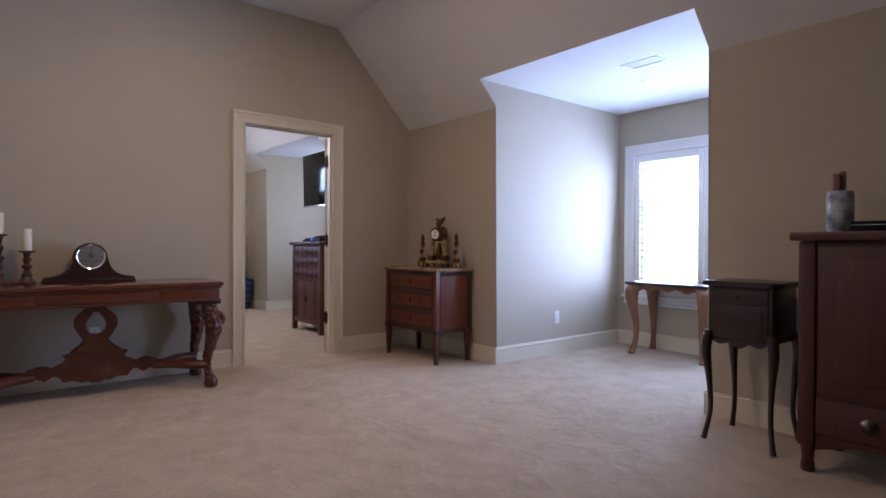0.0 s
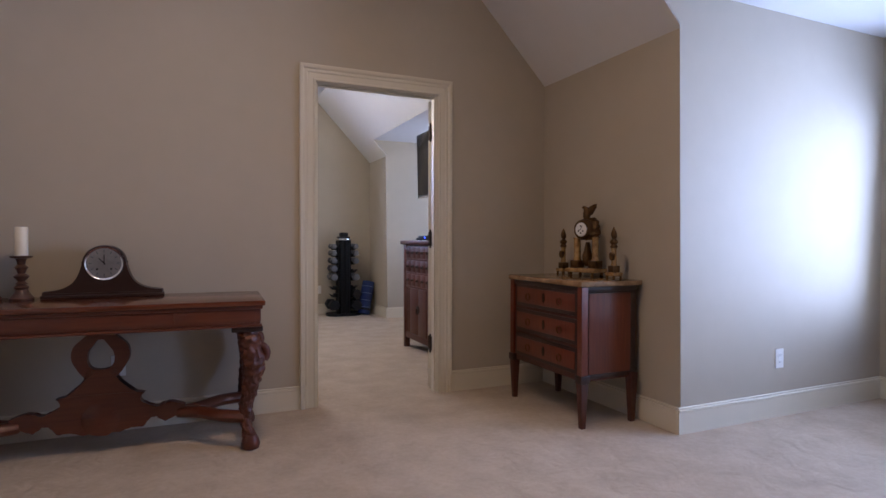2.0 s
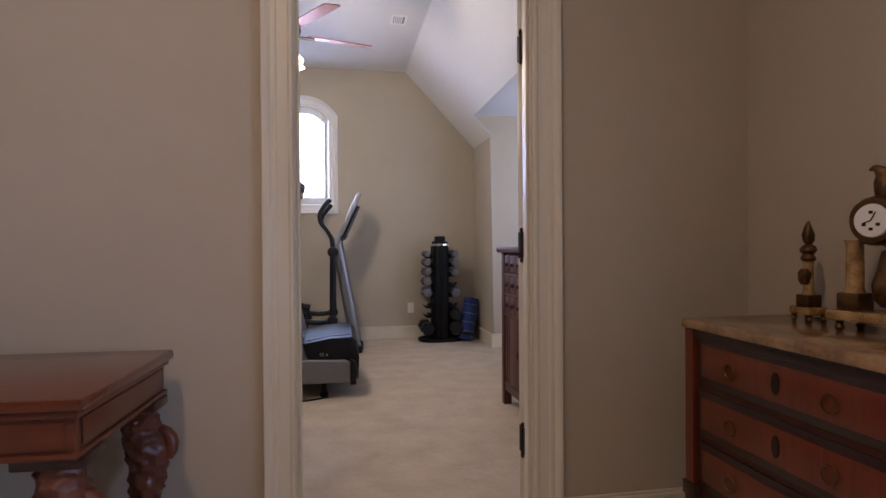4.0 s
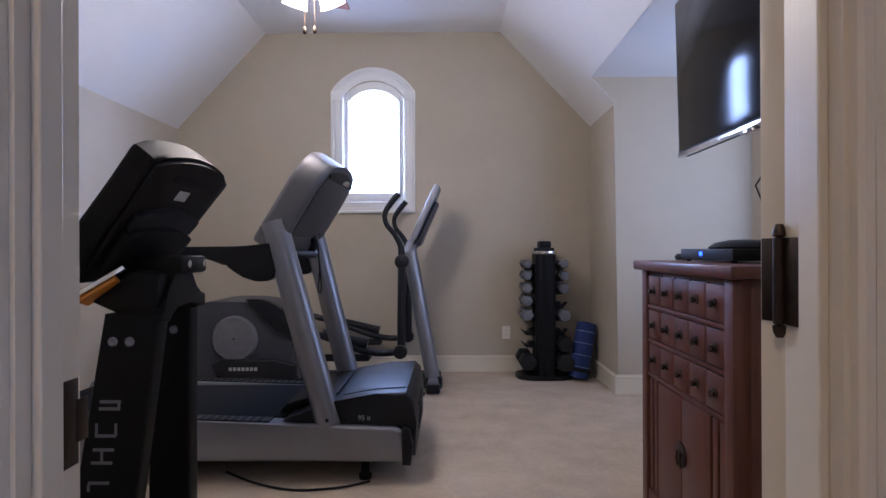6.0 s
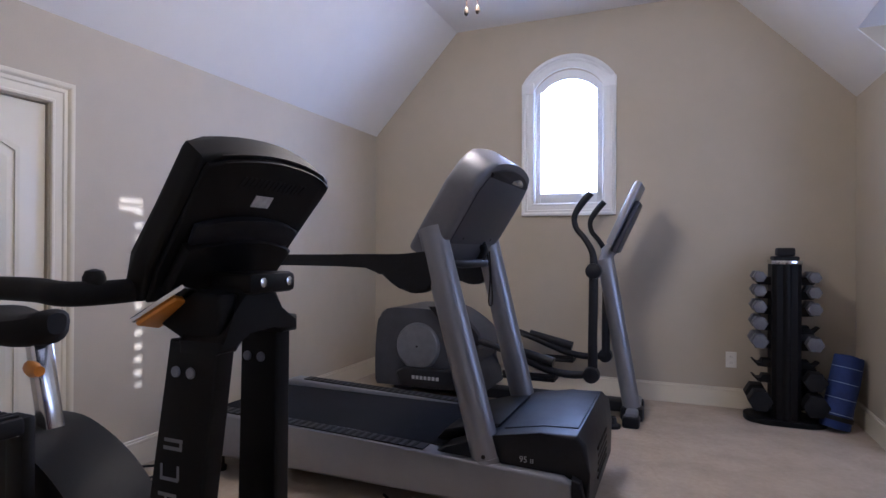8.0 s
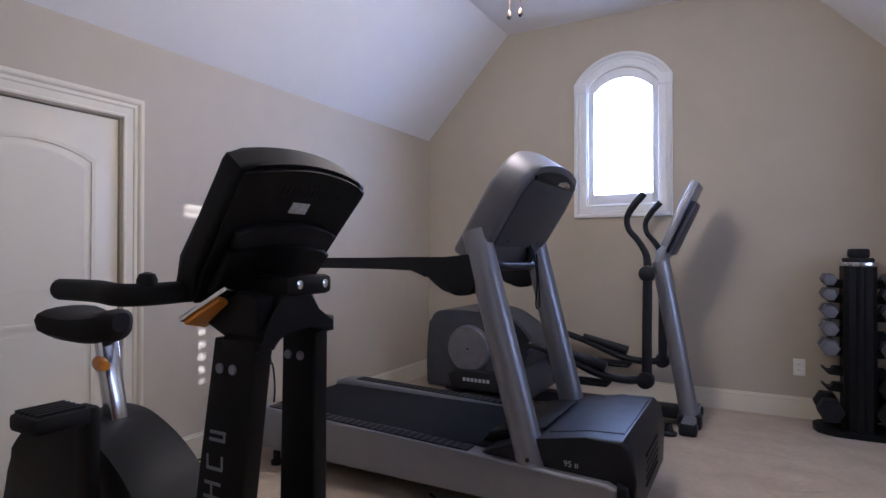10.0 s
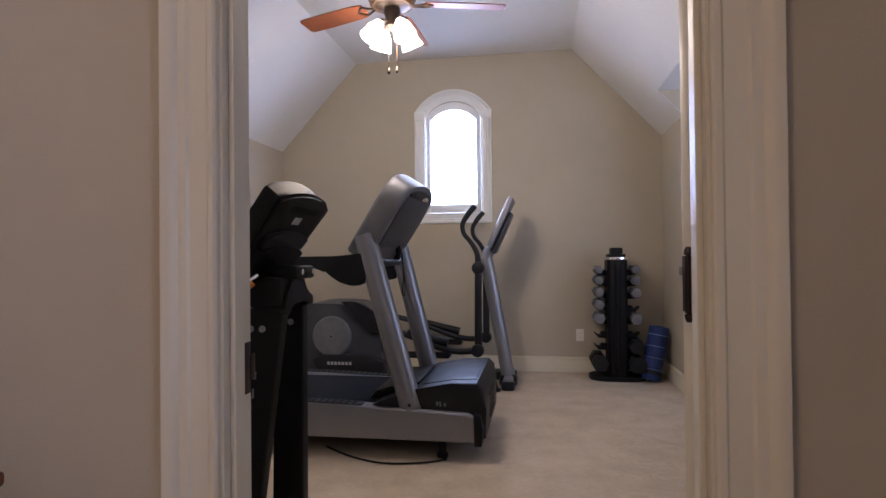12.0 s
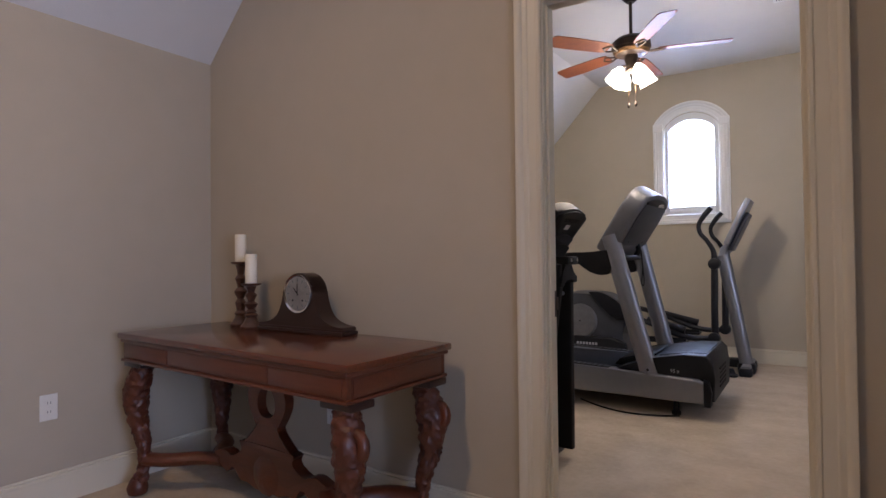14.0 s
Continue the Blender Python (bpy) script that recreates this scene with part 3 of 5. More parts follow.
for sx in (-1, 1):
    for sy in (-1, 1):
        x, y = sx * 0.675, sy * 0.205
        leg = part("leg", carve(tube(curve([(x, y, 0.60), (x + sx * 0.012, y + sy * 0.012, 0.54), (x + sx * 0.03, y + sy * 0.02, 0.45), (x + sx * 0.022, y + sy * 0.015, 0.35), (x, y, 0.24), (x - sx * 0.008, y, 0.14), (x + sx * 0.008, y + sy * 0.012, 0.07)], 14),
                                     [p[0] for p in curve([(0.042,), (0.052,), (0.056,), (0.043,), (0.032,), (0.025,), (0.032,)], 14)], 40), 0.010, 42), CARVED, t)
        part("block", box(x - 0.075, y - 0.055, 0.598, x + 0.075, y + 0.055, 0.626, 0.006), DARKWOOD, t)
        ctr = (x + sx * 0.052, y + sy * 0.02, 0.49)
        part("scroll", tube([(ctr[0] + sx * (0.012 + 0.034 * q / 20) * math.cos(1.2 - q * 0.42), ctr[1], ctr[2] + (0.012 + 0.034 * q / 20) * math.sin(1.2 - q * 0.42)) for q in range(21)], [0.010 + 0.012 * q / 20 for q in range(21)], 10), CARVED, leg)
        part("foot", carve(lathe([(0.022, 0), (0.042, 0.008), (0.047, 0.03), (0.04, 0.055), (0.03, 0.075)], (x + sx * 0.014, y + sy * 0.02, 0), "z", 18), 0.003, 40), CARVED, leg)
# lyre pedestal: pierced plate
half = curve([(0.05, 0.60), (0.075, 0.575), (0.118, 0.53), (0.125, 0.47), (0.095, 0.41), (0.072, 0.375), (0.085, 0.35), (0.12, 0.315), (0.165, 0.285)], 5)
hole = curve([(0.012, 0.565), (0.03, 0.54), (0.055, 0.50), (0.058, 0.455), (0.04, 0.425), (0.012, 0.415)], 8)
k = len(half)
hole = [hole[round(i * (len(hole) - 1) / (k - 1))] for i in range(k)]
o = half + [(-x, z) for x, z in half[::-1]]
i = hole + [(-x, z) for x, z in hole[::-1]]
part("lyre_splat", ring(o, i, "y", -0.022, 0.022), MAHOG, t)
part("splat_cap", box(-0.13, -0.04, 0.598, 0.13, 0.04, 0.626, 0.005), DARKWOOD, t)
top = curve([(-0.38, 0.205), (-0.305, 0.228), (-0.27, 0.212), (-0.21, 0.215), (-0.165, 0.262), (-0.17, 0.29), (0.17, 0.29), (0.165, 0.262), (0.21, 0.215), (0.27, 0.212), (0.305, 0.228), (0.38, 0.205)], 4)
low = [(0.38, 0.150), (0.315, 0.150), (0.285, 0.128), (0.255, 0.155), (0.215, 0.160), (0.185, 0.112), (0.13, 0.122), (0.08, 0.095), (0.03, 0.108), (0, 0.092)]
low = curve(low + [(-x, z) for x, z in low[-2::-1]], 4)
st = part("stretcher", prism(top + low, "y", -0.026, 0.026, None, 0.006), MAHOG, t)
part("carved_rosette", carve(lathe([(0.01, -0.045), (0.04, -0.042), (0.075, -0.03), (0.085, -0.026)], (0, 0, 0.17), "y", 24), 0.006, 60), MAHOG, st)
for sx in (-1, 1):
    for sy in (-1, 1):
        part("end_stretcher", tube(curve([(sx * 0.35, 0, 0.165), (sx * 0.45, sy * 0.05, 0.165), (sx * 0.55, sy * 0.15, 0.165), (sx * 0.668, sy * 0.198, 0.16)], 5), 0.031, 10, None, 1.2), MAHOG, t)

t = thing("mantel_clock", (0.886, 5.0, HT), "dark wooden tambour mantel clock with a silvered dial", "clock")
prof = [(-0.275, 0.024), *curve([(-0.27, 0.034), (-0.20, 0.045), (-0.145, 0.075), (-0.115, 0.125), (-0.098, 0.185)], 5)]
prof += [(0.100 * math.cos(math.pi - a), 0.178 + 0.094 * math.sin(a)) for a in [0.12 + q * (math.pi - 0.24) / 14 for q in range(15)]]
prof += [(-x, z) for x, z in prof[:27][::-1]]
part("case", prism(prof, "y", -0.045, 0.045, None, 0.004), CLOCKWOOD, t)
bm = box(-0.28, -0.052, 0, 0.28, 0.052, 0.016, 0.004)
box(-0.272, -0.048, 0.016, 0.272, 0.048, 0.026, 0.003, bm)
part("plinth", bm, CLOCKWOOD, t)
part("bezel", lathe([(0.078, -0.046), (0.084, -0.050), (0.088, -0.052), (0.089, -0.046)], (0, 0, 0.178), "y", 32), CHROME, t)
dial = part("dial", lathe([(0.0005, -0.0475), (0.078, -0.0475), (0.079, -0.044)], (0, 0, 0.178), "y", 32), DIAL, t)
for q in range(12):
    a = q * math.tau / 12
    bm = box(-0.0018, -0.0485, 0.056, 0.0018, -0.0475, 0.07)
    bmesh.ops.rotate(bm, cent=(0, 0, 0), matrix=Matrix.Rotation(a, 3, "Y"), verts=bm.verts)
    bmesh.ops.translate(bm, vec=(0, 0, 0.178), verts=bm.verts)
    part("hour_mark", bm, GREY, dial)
for a, l in ((0.0, 0.045), (-0.75, 0.036)):
    bm = box(-0.0022, -0.050, -0.008, 0.0022, -0.049, l)
    bmesh.ops.rotate(bm, cent=(0, 0, 0), matrix=Matrix.Rotation(a, 3, "Y"), verts=bm.verts)
    bmesh.ops.translate(bm, vec=(0, 0, 0.178), verts=bm.verts)
    part("clock_hand", bm, BLACK, dial)
for x in (-0.032, 0.032):
    part("winding_hole", lathe([(0.0005, -0.0482), (0.005, -0.0482), (0.005, -0.0475)], (x, 0, 0.147), "y", 12), BLACK, dial)


def candlestick(x, y, stem, wax):
    t = thing("candlestick", (x, y, HT), "turned dark wooden candlestick with an ivory pillar candle", "candlestick", 0, "candlesticks on the table")
    s = stem
    prof = [(0.052, 0), (0.054, 0.008), (0.046, 0.016), (0.030, 0.035), (0.026, 0.05), (0.033, 0.062), (0.02, 0.075), (0.028, s * 0.36), (0.016, s * 0.42), (0.03, s * 0.5), (0.034, s * 0.54), (0.016, s * 0.6), (0.022, s * 0.68), (0.03, s * 0.74), (0.016, s * 0.8), (0.02, s * 0.88), (0.026, s * 0.95)]
    part("stem", carve(lathe(prof, (0, 0, 0), "z", 20), 0.002, 70), STICK, t)
    part("drip_pan", lathe([(0.02, s - 0.016), (0.046, s - 0.008), (0.05, s), (0.02, s + 0.002)], (0, 0, 0), "z", 24), STICK, t)
    c = part("candle", lathe([(0.028, s + 0.002), (0.0285, s + wax - 0.004), (0.026, s + wax), (0.02, s + wax - 0.004), (0.001, s + wax - 0.008)], (0, 0, 0), "z", 24), WAX, t, "ivory pillar candle")
    part("wick", tube([(0, 0, s + wax - 0.009), (0.002, 0, s + wax + 0.004)], 0.0012, 6), BLACK, c)
    return t


candlestick(0.378, 5.03, 0.325, 0.142)
candlestick(0.525, 4.98, 0.218, 0.146)

# ---- study: commode with the clock garniture ----
CT = 0.828
t = thing("commode", (3.495, 4.475, 0), "mahogany three-drawer commode with marble top and tapered legs", "chest of drawers", -90)
part("case", box(-0.365, -0.195, 0.262, 0.365, 0.195, CT - 0.03, 0.003), REDDARK, t)
part("top_band", box(-0.372, -0.208, CT - 0.058, 0.372, 0.2, CT - 0.0305, 0.002), DARKWOOD, t)
part("marble_top", box(-0.395, -0.222, CT - 0.03, 0.395, 0.215, CT, 0.006), MARBLE, t, "veined yellow marble top")
for k in range(3):
    z0 = 0.30 + k * 0.165
    d = part("drawer", box(-0.335, -0.204, z0, 0.335, -0.19, z0 + 0.145, 0.003), DARKWOOD, t, "dark banded drawer front")
    part("veneer_panel", box(-0.312, -0.2065, z0 + 0.022, 0.312, -0.204, z0 + 0.123, 0.002), CHERRY, d, "lighter mahogany veneer")
    for xm in (-0.17, 0.17):
        part("ring_pull", tube([(xm + 0.022 * math.cos(a), -0.2125, z0 + 0.066 + 0.022 * math.sin(a)) for a in [q * math.tau / 16 for q in range(17)]], 0.0025, 6), GILT, d, "small gilt ring pull")
    part("escutcheon", prism([(0.013 * math.cos(a), z0 + 0.073 + 0.03 * math.sin(a)) for a in [q * math.tau / 14 for q in range(14)]], "y", -0.2095, -0.204), BRONZE, d, "dark keyhole plate")
for s in (-1, 1):
    part("side_panel", box(s * 0.365, -0.15, 0.30, s * 0.369, 0.15, CT - 0.07, 0.0015) if s > 0 else box(-0.369, -0.15, 0.30, -0.365, 0.15, CT - 0.07, 0.0015), CHERRY, t)
    for z0, z1 in ((0.275, 0.30), (CT - 0.07, CT - 0.035)):
        part("side_band", box(min(s * 0.365, s * 0.3685), -0.165, z0, max(s * 0.365, s * 0.3685), 0.185, z1, 0.001), DARKWOOD, t)
    part("side_band", box(min(s * 0.365, s * 0.3685), 0.15, 0.30, max(s * 0.365, s * 0.3685), 0.185, CT - 0.07, 0.001), DARKWOOD, t)
    part("leg_block", box(s * 0.362 - 0.03, -0.22, 0.255, s * 0.362 + 0.03, -0.16, 0.30, 0.003), DARKWOOD, t)
    part("pilaster", prism([(s * 0.344, -0.212), (s * 0.385, -0.212), (s * 0.385, -0.17), (s * 0.366, -0.17), (s * 0.344, -0.196)], "z", 0.262, CT - 0.032, None, 0.003), CHERRY, t)
    for y in (-0.19, 0.165):
        bm = box(s * 0.362 - 0.026, y - 0.026, 0.0, s * 0.362 + 0.026, y + 0.026, 0.29, 0.002)
        for v in bm.verts:
            if v.co.z < 0.2:
                v.co.x, v.co.y = s * 0.362 + (v.co.x - s * 0.362) * 0.55, y + (v.co.y - y) * 0.55
        part("leg", bm, REDDARK, t)


def urn_stand(y, x):
    t = thing("garniture_urn", (x, y, CT), "yellow marble and gilt bronze garniture column with flame finial", "ornament", -90, "clock garniture")
    t.scale = (0.88, 0.88, 0.88)
    for dx in (-0.034, 0.034):
        for dy in (-0.028, 0.028):
            part("foot", lathe([(0.006, 0), (0.011, 0.008), (0.007, 0.018), (0.012, 0.026)], (dx, dy, 0), "z", 10), GILT, t)
    part("base", box(-0.046, -0.04, 0.026, 0.046, 0.04, 0.052, 0.006), PINKMARBLE, t)
    part("plinth", box(-0.028, -0.028, 0.052, 0.028, 0.028, 0.095, 0.004), GILT, t)
    part("column", lathe([(0.021, 0.095), (0.0175, 0.11), (0.016, 0.20), (0.019, 0.215)], (0, 0, 0), "z", 18), PINKMARBLE, t, "sienna marble column")
    part("mount", carve(lathe([(0.012, 0.13), (0.02, 0.145), (0.022, 0.17), (0.012, 0.185)], (0, -0.017, 0), "z", 12), 0.004, 90), GILT, t)
    part("capital", carve(lathe([(0.021, 0.212), (0.026, 0.222), (0.017, 0.236), (0.029, 0.25), (0.024, 0.262), (0.011, 0.272)], (0, 0, 0), "z", 18), 0.002, 90), GILT, t)
    part("flame", carve(lathe([(0.010, 0.27), (0.018, 0.285), (0.021, 0.305), (0.013, 0.33), (0.003, 0.352)], (0, 0, 0), "z", 14), 0.004, 80), GILT, t)
    return t


urn_stand(4.70, 3.60)
urn_stand(4.165, 3.57)
t = thing("portico_clock", (3.585, 4.44, CT), "gilt bronze and yellow marble portico clock topped by an eagle", "clock", -78)
for dx in (-0.085, 0.085):
    for dy in (-0.045, 0.045):
        part("foot", lathe([(0.007, 0), (0.013, 0.01), (0.008, 0.022), (0.014, 0.03)], (dx, dy, 0), "z", 10), GILT, t)
part("base", box(-0.115, -0.065, 0.03, 0.115, 0.065, 0.058, 0.007), PINKMARBLE, t)
for dx in (-0.072, 0.072):
    part("plinth", box(dx - 0.03, -0.035, 0.058, dx + 0.03, 0.035, 0.105, 0.005), GILT, t)
    part("column", lathe([(0.026, 0.105), (0.022, 0.12), (0.021, 0.235), (0.025, 0.25)], (dx, 0, 0), "z", 18), PINKMARBLE, t)
part("pendulum_mount", carve(lathe([(0.012, 0.07), (0.03, 0.09), (0.034, 0.13), (0.02, 0.17), (0.012, 0.22)], (0, 0.01, 0), "z", 14), 0.006, 60), GILT, t)
part("drum", carve(lathe([(0.02, -0.05), (0.058, -0.048), (0.066, -0.03), (0.066, 0.03), (0.05, 0.05)], (0, 0, 0.30), "y", 24), 0.003, 60), GILT, t)
dial = part("dial", lathe([(0.0005, -0.0535), (0.042, -0.0535), (0.045, -0.048)], (0, 0, 0.30), "y", 28), ENAMEL, t)
for x, z in ((0, 0.022), (-0.017, -0.010), (0.017, -0.010), (0.0, -0.022)):
    part("numeral", box(x - 0.005, -0.0545, 0.30 + z - 0.004, x + 0.005, -0.0535, 0.30 + z + 0.004, 0.001), BLACK, dial)
for a, l in ((0.5, 0.026), (-1.9, 0.02)):
    bm = box(-0.0015, -0.0555, 0, 0.0015, -0.0545, l)
    bmesh.ops.rotate(bm, cent=(0, 0, 0), matrix=Matrix.Rotation(a, 3, "Y"), verts=bm.verts)
    bmesh.ops.translate(bm, vec=(0, 0, 0.30), verts=bm.verts)
    part("clock_hand", bm, BLACK, dial)
part("foliage", carve(lathe(curve([(0.03, 0.235), (0.050, 0.26), (0.052, 0.30), (0.042, 0.35), (0.022, 0.372)], 6), (0.026, 0.014, 0), "z", 36), 0.014, 48), GILT, t)
bm = carve(tube(curve([(0, 0, 0.36), (0, 0.005, 0.39), (-0.005, 0.01, 0.42), (-0.02, 0.005, 0.44), (-0.034, 0, 0.437)], 5), [p[0] for p in curve([(0.016,), (0.024,), (0.02,), (0.012,), (0.003,)], 5)], 12), 0.003, 60)
for k, y in ((1.0, 0.004), (0.8, 0.020)):
    prism(curve([(0.0, 0.395), (0.004 * k, 0.428), (0.03 * k, 0.39 + 0.058 * k), (0.072 * k, 0.39 + 0.068 * k), (0.052 * k, 0.39 + 0.036 * k), (0.022, 0.392)], 3), "y", y, y + 0.01, bm)
part("eagle", bm, GILT, t)

# ---- study: table in the dormer ----
t = thing("side_table", (5.30, 3.035, 0), "honey oak side table with cabriole legs and dark top", "table")
for sx, sy in ((-1, 1), (1, 1), (-1, -1), (1, -1)):
    x, y = sx * 0.155, sy * 0.32
    leg = part("leg", tube([p for p in curve([(x - sx * 0.005, y - sy * 0.01, 0.66), (x + sx * 0.03, y + sy * 0.03, 0.59), (x + sx * 0.02, y + sy * 0.02, 0.45), (x, y, 0.28), (x + sx * 0.005, y + sy * 0.005, 0.12), (x + sx * 0.03, y + sy * 0.025, 0.02)], 6)], [p[0] for p in curve([(0.045,), (0.062,), (0.044,), (0.03,), (0.025,), (0.03,)], 6)], 14), OAK, t)
    part("foot", lathe([(0.02, 0), (0.036, 0.006), (0.036, 0.022), (0.02, 0.034)], (x + sx * 0.032, y + sy * 0.027, 0), "z", 16), OAK, leg)
low = curve([(0.33, 0.60), (0.27, 0.63), (0.18, 0.60), (0.09, 0.635), (0, 0.61), (-0.09, 0.635), (-0.18, 0.60), (-0.27, 0.63), (-0.33, 0.60)], 3)
for x in (-0.165, 0.15):
    part("apron", prism([(-0.33, 0.665), (0.33, 0.665), *low], "x", x, x + 0.02, None, 0.003), OAK, t)
low = [(u * 0.5, v) for u, v in low]
for y in (-0.33, 0.31):
    part("apron", prism([(-0.165, 0.665), (0.165, 0.665), *low], "y", y, y + 0.02, None, 0.003), OAK, t)
part("tabletop", box(-0.23, -0.40, 0.665, 0.23, 0.40, 0.690, 0.008), DARKWOOD, t, "dark polished top")

# ---- study: night stand, tall cabinet and what stands on it ----
t = thing("night_stand", (3.47, 1.625, 0), "dark carved mahogany night stand on slender cabriole legs", "night stand", -90)
for sx in (-1, 1):
    for sy in (-1, 1):
        x, y = sx * 0.155, sy * 0.15
        part("leg", tube(curve([(x, y, 0.58), (x + sx * 0.012, y + sy * 0.012, 0.48), (x, y, 0.32), (x - sx * 0.006, y - sy * 0.006, 0.16), (x + sx * 0.012, y + sy * 0.015, 0.03), (x + sx * 0.018, y + sy * 0.022, 0.0)], 6), [p[0] for p in curve([(0.026,), (0.026,), (0.016,), (0.0125,), (0.014,), (0.017,)], 6)], 12), DARKWOOD, t)
part("case", box(-0.16, -0.155, 0.535, 0.16, 0.155, 0.82, 0.008), DARKWOOD, t)
part("drawer", box(-0.14, -0.163, 0.735, 0.14, -0.154, 0.805, 0.004), DARKWOOD, t)
d = part("cupboard_door", box(-0.14, -0.163, 0.55, 0.14, -0.154, 0.722, 0.004), DARKWOOD, t)
part("door_panel", box(-0.115, -0.167, 0.572, 0.115, -0.163, 0.70, 0.003), DARKWOOD, d)
part("knob", lathe([(0.005, -0.163), (0.004, -0.172), (0.009, -0.178), (0.006, -0.185)], (0, 0, 0.77), "y", 12), BRONZE, t)
low = curve([(0.15, 0.54), (0.10, 0.515), (0.05, 0.525), (0, 0.50), (-0.05, 0.525), (-0.10, 0.515), (-0.15, 0.54)], 4)
part("apron", prism([*low], "y", -0.16, -0.145), DARKWOOD, t)
part("top", prism(curve([(-0.185, -0.17), (-0.10, -0.185), (0, -0.176), (0.10, -0.185), (0.185, -0.17), (0.19, 0.0), (0.185, 0.17), (0, 0.17), (-0.185, 0.17), (-0.19, 0.0), (-0.185, -0.17)], 3)[:-1], "z", 0.82, 0.846, None, 0.005), DARKWOOD, t)

t = thing("tall_cabinet", (3.455, 0.775, 0), "reddish wooden cabinet with panel doors and a bottom drawer", "cabinet", -90)
part("body", box(-0.535, -0.235, 0.15, 0.535, 0.235, 1.055, 0.004), REDDARK, t)
part("top", box(-0.575, -0.275, 1.055, 0.575, 0.245, 1.095, 0.008), REDDARK, t)
for s in (-1, 1):
    part("corner_post", box(s * 0.51 - 0.035, -0.25, 0.12, s * 0.51 + 0.035, -0.18, 1.05, 0.008), REDDARK, t)
    d = part("door", box(min(0.005 * s, 0.465 * s), -0.247, 0.37, max(0.005 * s, 0.465 * s), -0.232, 1.03, 0.003), REDDARK, t)
    part("door_panel", box(min(0.07 * s, 0.40 * s), -0.251, 0.43, max(0.07 * s, 0.40 * s), -0.247, 0.97, 0.003), REDDARK, d)
    for y in (-0.215, 0.20):
        part("foot", lathe([(0.026, 0), (0.03, 0.02), (0.024, 0.06), (0.036, 0.15)], (s * 0.51, y, 0), "z", 14), REDDARK, t)
d = part("drawer", box(-0.47, -0.247, 0.185, 0.47, -0.232, 0.345, 0.004), REDDARK, t)
for x in (-0.27, 0.27):
    part("rosette_pull", carve(lathe([(0.03, -0.247), (0.034, -0.253), (0.02, -0.262), (0.012, -0.27), (0.006, -0.272)], (x, 0, 0.262), "y", 16), 0.003, 80), DARKWOOD, d)
part("apron", prism([(-0.47, 0.18), (0.47, 0.18), *curve([(0.47, 0.11), (0.40, 0.13), (0.30, 0.155), (0, 0.15), (-0.30, 0.155), (-0.40, 0.13), (-0.47, 0.11)], 4)], "y", -0.24, -0.215), REDDARK, t)

t = thing("brush_pot", (3.445, 1.225, 1.095), "blue and white china brush pot holding reddish sticks", "vase")
part("pot", lathe([(0.052, 0), (0.056, 0.006), (0.056, 0.188), (0.053, 0.195), (0.048, 0.19), (0.047, 0.02), (0.001, 0.015)], (0, 0, 0), "z", 28), CHINA, t)
for dx, dy, h in ((-0.02, 0.005, 0.275), (-0.005, 0.015, 0.28), (0.006, -0.01, 0.29), (0.02, -0.004, 0.285)):
    part("stick", box(dx - 0.009, dy - 0.011, 0.02, dx + 0.009, dy + 0.011, h, 0.003), BOOK, t)
t = thing("black_case", (3.445, 1.055, 1.095), "glossy black flat case lying on the cabinet", "case")
part("body", box(-0.07, -0.11, 0, 0.07, 0.11, 0.032, 0.006), SCREEN, t)
part("lid", box(-0.072, -0.112, 0.034, 0.072, 0.112, 0.05, 0.006), SCREEN, t)
part("rim", box(-0.0705, -0.1105, 0.032, 0.0705, 0.1105, 0.034), CHROME, t)


def outlet(m, u, v):
    t = new("wall_outlet")
    tagged(t, "white plastic duplex wall outlet with cover plate", "outlet", "wall outlets")
    t.location = m(u, v, 0)
    bm = bmesh.new()
    slab(bm, m, u - 0.036, u + 0.036, v - 0.058, v + 0.058, 0, 0.005, 0.002)
    wpart("cover_plate", bm, PLATE, t)
    for dv in (-0.02, 0.02):
        bm = bmesh.new()
        slab(bm, m, u - 0.017, u + 0.017, v + dv - 0.014, v + dv + 0.014, 0.005, 0.0075, 0.002)
        s = wpart("socket", bm, PLATE, t)
        for du in (-0.006, 0.006):
            bm = bmesh.new()
            slab(bm, m, u + du - 0.001, u + du + 0.001, v + dv - 0.004, v + dv + 0.006, 0.0075, 0.0078)
            wpart("slot", bm, BLACK, s)
    return t


outlet(cheek_far(DS[1]), 4.545, 0.349)
outlet(on_west, 4.31, 0.44)
outlet(on_south, 0.93, 0.36)
outlet(on_north, 2.971, 0.352)
outlet(on_west, 7.63, 0.446)


def ceiling_vent(x, y, z, w, l, rz=0):
    t = thing("ceiling_vent", (x, y, z), "white painted metal ceiling register with slats", "vent", rz)
    bm = box(-w / 2, -l / 2, -0.006, w / 2, -l / 2 + 0.02, 0.0, 0.001)
    box(-w / 2, l / 2 - 0.02, -0.006, w / 2, l / 2, 0.0, 0.001, bm)
    box(-w / 2, -l / 2 + 0.02, -0.006, -w / 2 + 0.02, l / 2 - 0.02, 0.0, 0.001, bm)
    box(w / 2 - 0.02, -l / 2 + 0.02, -0.006, w / 2, l / 2 - 0.02, 0.0, 0.001, bm)
    part("frame", bm, WHITE, t)
    part("backing", box(-w / 2 + 0.01, -l / 2 + 0.01, -0.0012, w / 2 - 0.01, l / 2 - 0.01, -0.0002), RUBBERGREY, t)
    n = int((w - 0.05) / 0.016)
    for k in range(n):
        x = -w / 2 + 0.028 + k * 0.016
        part("slat", box(x, -l / 2 + 0.02, -0.005, x + 0.009, l / 2 - 0.02, -0.0016), WHITE, t)
    return t


